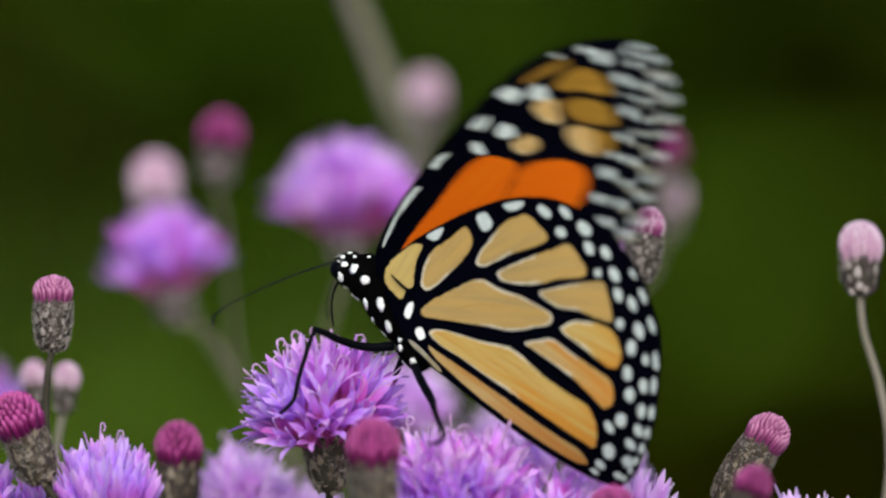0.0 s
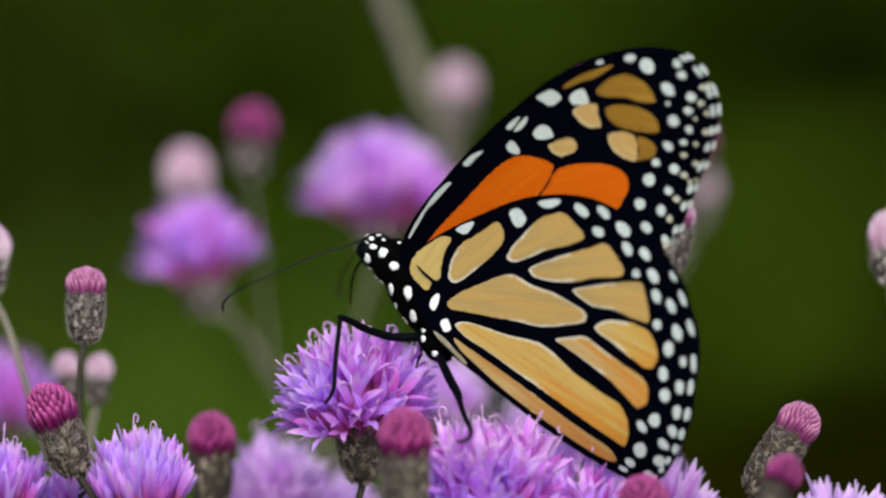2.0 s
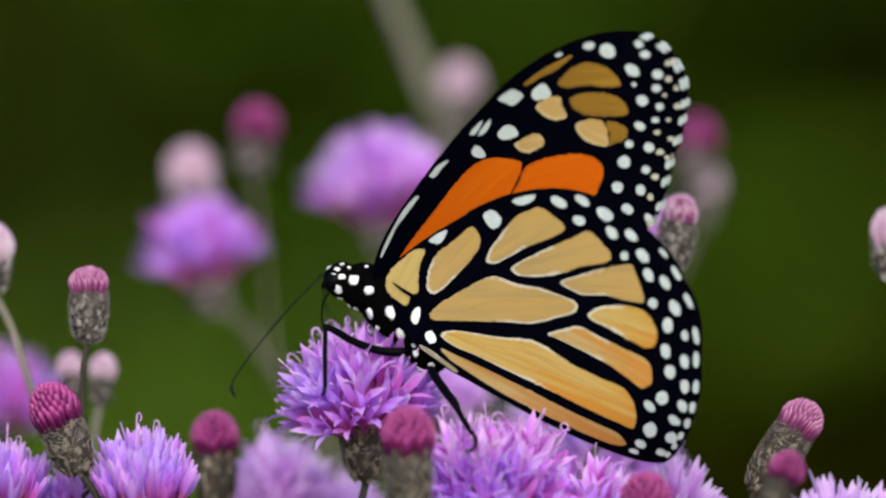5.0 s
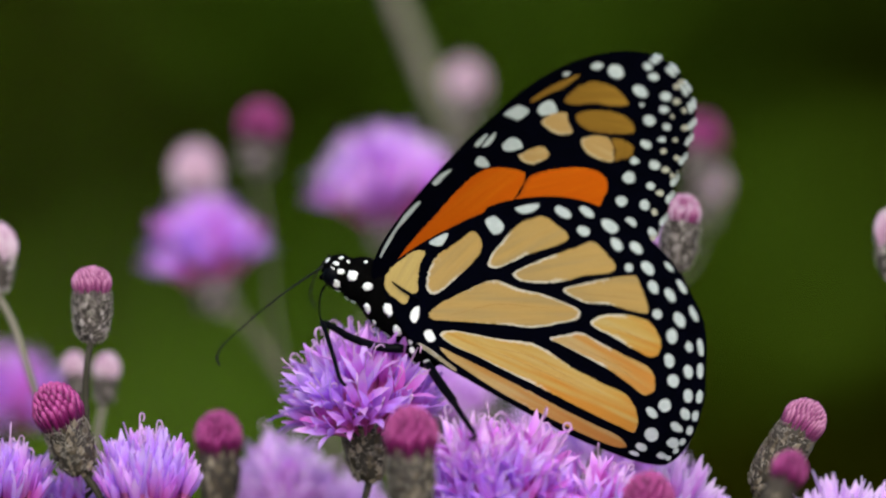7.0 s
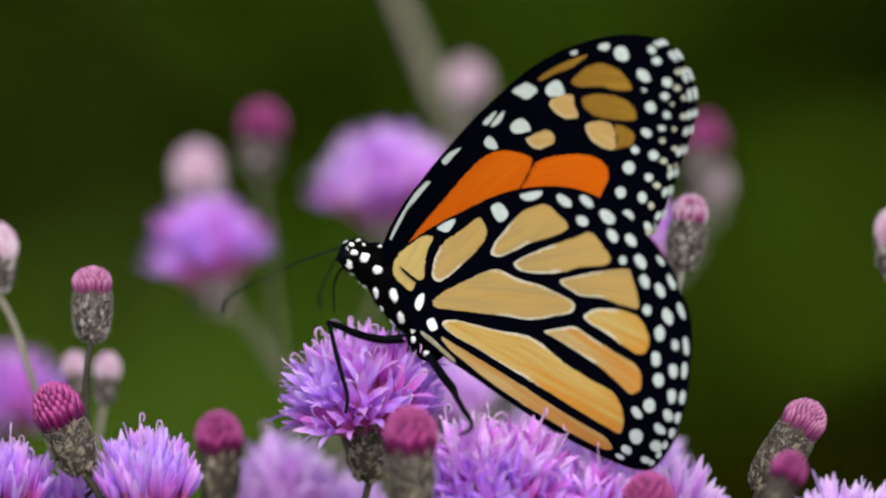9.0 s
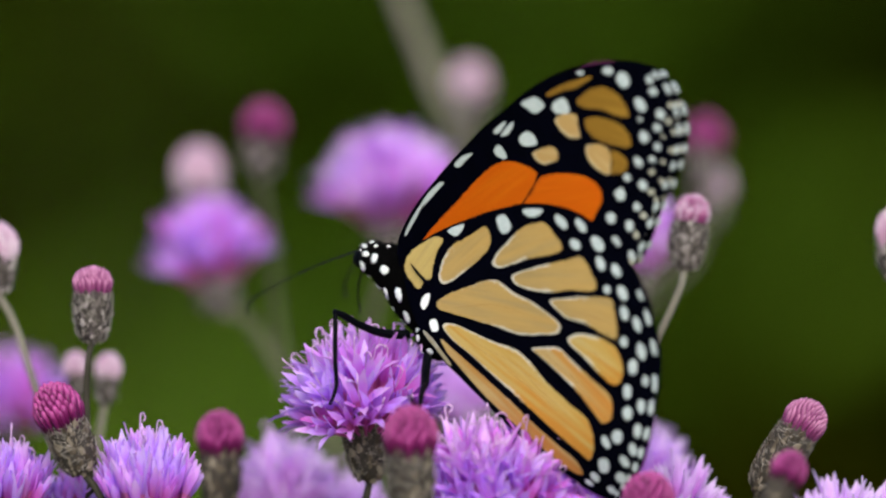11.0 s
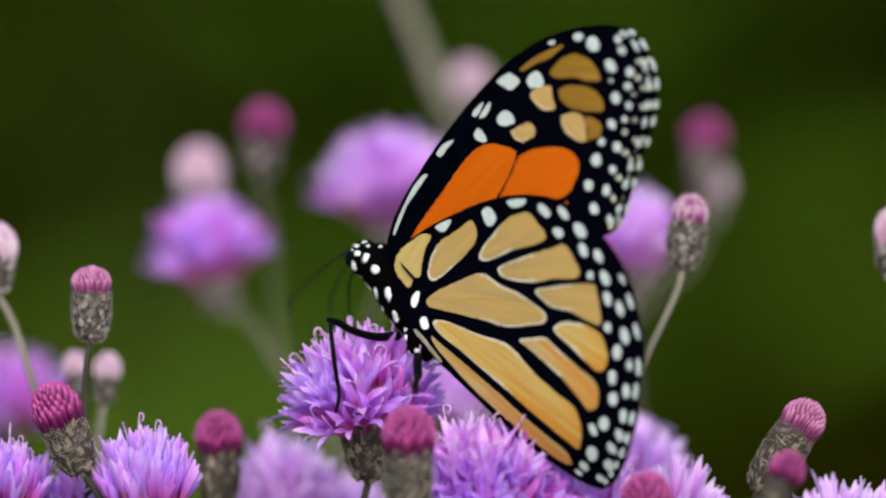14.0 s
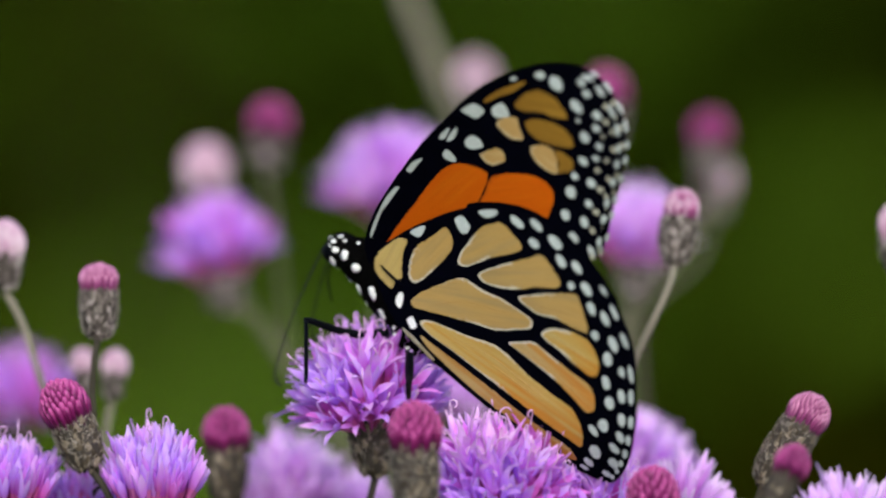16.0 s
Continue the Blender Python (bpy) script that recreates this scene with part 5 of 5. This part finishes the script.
    walk(B["tibia"], [
        hinge(0, knee, -44.8, -73.6, 57.6), hinge(0.5, knee, -103.6, -80.8, 112.4), hinge(1.5, knee, -133.7, -80.4, 140.2),
        hinge(2, knee, -64.2, -63.3, 91.1), hinge(2.5, knee, -90.6, -70.7, 109.8), hinge(3, knee, -45.1, -46.4, 88.2),
        hinge(3.5, knee, -113.5, -72.1, 129), hinge(4, knee, -47.1, -47.6, 89.3), hinge(6.5, knee, -34.8, -30.4, 98.3),
        hinge(7, knee, -26.3, -21.1, 102.8), hinge(8, knee, -44.7, -33.1, 108.3), hinge(8.5, knee, -57.2, -40.7, 111.6),
        hinge(9, knee, -96.5, -57.7, 127.6), hinge(11.5, knee, -86.1, -62.9, 113.5), hinge(12, knee, -84.8, -69.7, 105.3),
        hinge(12.5, knee, -68.5, -65.5, 93.3), hinge(13, knee, -81.4, -74.7, 96.8), hinge(13.5, knee, -97.6, -59.6, 126.7),
        hinge(14, knee, -101.9, -63.6, 126.7), hinge(14.5, knee, -28, -35.2, 76.3), hinge(15, knee, -28, -32, 81.9),
        hinge(15.5, knee, -24.7, -29.3, 80), hinge(16, knee, -19.7, -22.9, 81.3),
    ])
    walk(B["mid"], [
        feel(0, -0.9, 1.25, -7.58, -59.2, -18.6, 134.5), feel(0.5, -0.87, 1.32, -7.56, -63.8, -20.6, 135.1), feel(1, -0.67, 1.25, -7.58, -68.4, -21.5, 134.9),
        feel(1.5, -0.55, 1.21, -7.55, -73.1, -23.0, 136.0), feel(2, -0.52, 1.31, -7.63, -57.6, -18.7, 130.9), feel(2.5, -0.45, 1.28, -7.7, -61.8, -20.0, 131.1),
        feel(3, -0.4, 1.46, -7.74, -66.6, -21.9, 131.5), feel(3.5, -0.41, 1.2, -7.61, -70.8, -23.7, 132.9), feel(4, -0.35, 1.46, -7.68, -65.8, -22.3, 130.5),
        feel(6.5, -0.17, 1.82, -7.49, -43.4, -13.2, 122.7), feel(7, -0.23, 1.7, -7.62, -39.4, -10.1, 123.7), feel(7.5, -0.22, 1.72, -7.56, -42.7, -11.5, 124.9),
        feel(8, -0.31, 1.58, -7.63, -45.8, -11.5, 126.5), feel(8.5, -0.31, 1.67, -7.6, -49.1, -13.7, 127.9), feel(9, -0.21, 1.4, -7.61, -63.5, -17.0, 131.5),
        feel(11.5, -1.06, 1.62, -7.72, -13.7, -4.9, 125.9), feel(12, -1.17, 1.57, -7.86, -19.7, -7.1, 127.6), feel(12.5, -1.25, 1.57, -7.75, -25.6, -9.8, 129.1),
        feel(13, -1.24, 1.54, -7.83, -21.5, -7.4, 129.8), feel(13.5, -1, 1.5, -7.82, -17.3, -5.6, 129.5), feel(14, -1.03, 1.43, -7.81, -13.1, -3.4, 130.3),
        feel(14.5, -1.19, 1.55, -7.89, -9.1, -1.6, 131.1), feel(15, -1.36, 1.57, -7.93, -4.9, 0.1, 131.2), feel(15.5, -1.31, 1.64, -7.94, -1.0, 1.7, 130.8),
        feel(16, -1.17, 1.61, -8.06, 3.3, 4.3, 129.7),
    ])
    walk(B["body"], [
        feel(0, -2.71, 2.9, -0.62, -2.3, -2.6, -2.9), feel(0.5, -2.67, 2.9, -0.57, -1.7, -2.4, -3.3), feel(1, -2.52, 2.9, -0.63, -2.7, 3.6, 0),
        feel(1.5, -2.46, 2.9, -0.62, -2.6, -1.9, -2.8), feel(2, -2.33, 2.9, -0.65, -2.4, 4.1, -0.5), feel(2.5, -2.3, 2.9, -0.73, -2.5, 5.6, 2.6),
        feel(3, -2.16, 2.9, -0.72, -0.8, 0.8, 0.5), feel(3.5, -2.3, 2.9, -0.67, -1.9, -6.7, -4.6), feel(4, -2.12, 2.9, -0.66, -0.9, 3.7, 6),
        feel(6.5, -1.82, 2.9, -0.38, 2.1, -3.6, 8.4), feel(7, -1.91, 2.9, -0.54, 1.4, 2.5, 5.2), feel(7.5, -1.89, 2.9, -0.46, 1.6, 0.3, 3.1),
        feel(8, -2.01, 2.9, -0.57, 0.7, -2.3, 0.6), feel(8.5, -2.02, 2.9, -0.53, 1.5, -4.4, -0.6), feel(9, -2.02, 2.9, -0.61, -1.1, 3.3, 1.6),
        feel(11.5, -2.82, 2.9, -0.67, 2.5, -9.1, -7.4), feel(12, -2.99, 2.9, -0.83, 1.8, -8.4, -6.3), feel(12.5, -3.09, 2.9, -0.73, 1.3, -6.3, -6.6),
        feel(13, -3.11, 2.9, -0.81, -0.1, -1.2, -4.5), feel(13.5, -2.89, 2.9, -0.83, 1.3, -10.2, -4.6), feel(14, -2.96, 2.9, -0.84, -0.3, -4.9, -4.9),
        feel(14.5, -3.02, 2.9, -0.87, 0.4, -2.6, -4.3), feel(15, -3.19, 2.9, -0.91, 0.5, -3.1, -3.3), feel(15.5, -3.12, 2.9, -0.89, 0.6, -0.4, -3.6),
        feel(16, -2.94, 2.9, -1.01, 0.6, -1.1, -1.9),
    ])
    walk(B["feeler"], [
        feel(0, -15.51, 2.94, 6.2, -3.3, -22.2, 9.3), feel(0.5, -15.45, 2.95, 6.28, -4.1, -19.8, 18.3), feel(1, -15.27, 3.08, 6.28, -1.6, -14.3, -2.3),
        feel(1.5, -15.17, 2.95, 6.37, -1, -8.2, -21.1), feel(2, -14.24, 2.42, 7.61, -7.6, -22.5, 34), feel(2.5, -13.94, 1.8, 7.86, -4.8, -26.7, 16.5),
        feel(3, -14.51, 2, 6.83, -5.1, -68.6, 11.7), feel(3.5, -15.55, 3.32, 5.22, -4.9, -10.9, 25.5), feel(4, -13.93, 0.87, 7.52, -6.2, -30.1, 26.3),
        feel(6.5, -14.41, -0.13, 6.14, 6.5, -46.6, -5.1), feel(7, -13.88, 0.72, 7.35, 0.7, -35.4, 6.7), feel(7.5, -14.22, 1.13, 6.93, 1.9, -30.8, 3),
        feel(8, -14.74, 1.75, 6.28, 1.4, -26.5, -0.2), feel(8.5, -15.02, 1.94, 5.83, 0.7, -32.9, 6.5), feel(9, -14.01, 1.8, 7.47, -0.2, -22.7, -0.4),
        feel(11.5, -16.33, 3.41, 4.59, -0.6, -34.2, 9.1), feel(12, -16.44, 3.26, 4.6, -2.3, -43.7, 11.3), feel(12.5, -16.31, 3.37, 5.21, -1.5, -40.5, 9.6),
        feel(13, -15.75, 3.02, 6.29, 2.2, -38, -1.7), feel(13.5, -16.49, 2.94, 4.2, -1.5, -49.7, 7.2), feel(14, -16.03, 3.14, 5.43, 5.3, -28.1, -20.1),
        feel(14.5, -15.83, 2.91, 5.92, -1.2, -30.7, 9.4), feel(15, -16.06, 2.67, 5.76, -5.3, -45.6, 18.2), feel(15.5, -15.67, 2.72, 6.37, -11.5, -53.4, 29.6),
        feel(16, -15.57, 2.35, 6.09, -29, -61.4, 53.2),
    ])
    walk(B["feeler_far"], [
        feel(0, -14.88, 4.94, 7, 10, -27.6, -44.8), feel(0.5, -14.59, 4.73, 7.43, 10.5, -27.6, -44.6), feel(1, -14.28, 4.85, 7.58, 10.9, -28.7, -45.4),
        feel(1.5, -14.08, 4.73, 7.82, 11.1, -29.7, -44.9), feel(2, -13.6, 4.44, 8.34, 11.1, -29, -44.3), feel(2.5, -14.03, 4.71, 7.51, 5.9, -18.2, -45.2),
        feel(3, -14.22, 4.77, 7.02, 1.2, -5.5, -47.2), feel(3.5, -14.91, 5.3, 6.07, -5, 3.1, -50.2), feel(4, -13.52, 2.94, 8.3, 8, -16.7, -55.1),
        feel(6.5, -14.19, 1.89, 7.11, 20.2, -26.6, -66.1), feel(7, -13.46, 2.75, 8.23, 19.7, -31.5, -57.7), feel(7.5, -13.74, 3.15, 7.84, 15.2, -24, -58),
        feel(8, -14.2, 3.77, 7.18, 10.6, -17.8, -59.2), feel(8.5, -14.5, 3.91, 6.77, 6.4, -10, -59.8), feel(9, -13.46, 3.84, 8.25, 12.8, -30.2, -45.8),
        feel(11.5, -15.66, 5.3, 5.61, 11.3, -27.4, -38.8), feel(12, -15.7, 5.31, 5.71, 10.5, -27.3, -37), feel(12.5, -15.61, 5.28, 6.17, 9.7, -26.6, -35.3),
        feel(13, -15.57, 5.16, 6.22, 9.9, -28, -34.4), feel(13.5, -15.27, 5.14, 6.35, 10, -29.3, -34), feel(14, -15.3, 5.09, 6.43, 9.9, -31, -33.1),
        feel(14.5, -15.15, 4.86, 6.83, 10.6, -30.8, -32.8), feel(15, -15.3, 4.63, 6.87, 12.2, -39.8, -27.9), feel(15.5, -15.19, 4.35, 7, 13.7, -48.6, -23.3),
        feel(16, -14.95, 4.32, 6.98, 13, -57.7, -17.9),
    ])
    # the bud that the wings brush sways on its long stem
    foot = BUD_R.location.copy()
    walk(BUD_R, [(t, pose(foot.x, foot.y, foot.z, 0, sway, 0)) for t, sway in (
        (0, 0.0), (6.5, 0.0), (8, 0.01), (8.5, 0.03), (9, 0.045), (11.5, 0.055), (12, 0.055), (12.5, 0.072), (13, 0.072), (13.5, 0.03),
        (14, 0.048), (14.5, -0.015), (15, -0.01), (15.5, -0.01), (16, -0.04))])


motions()
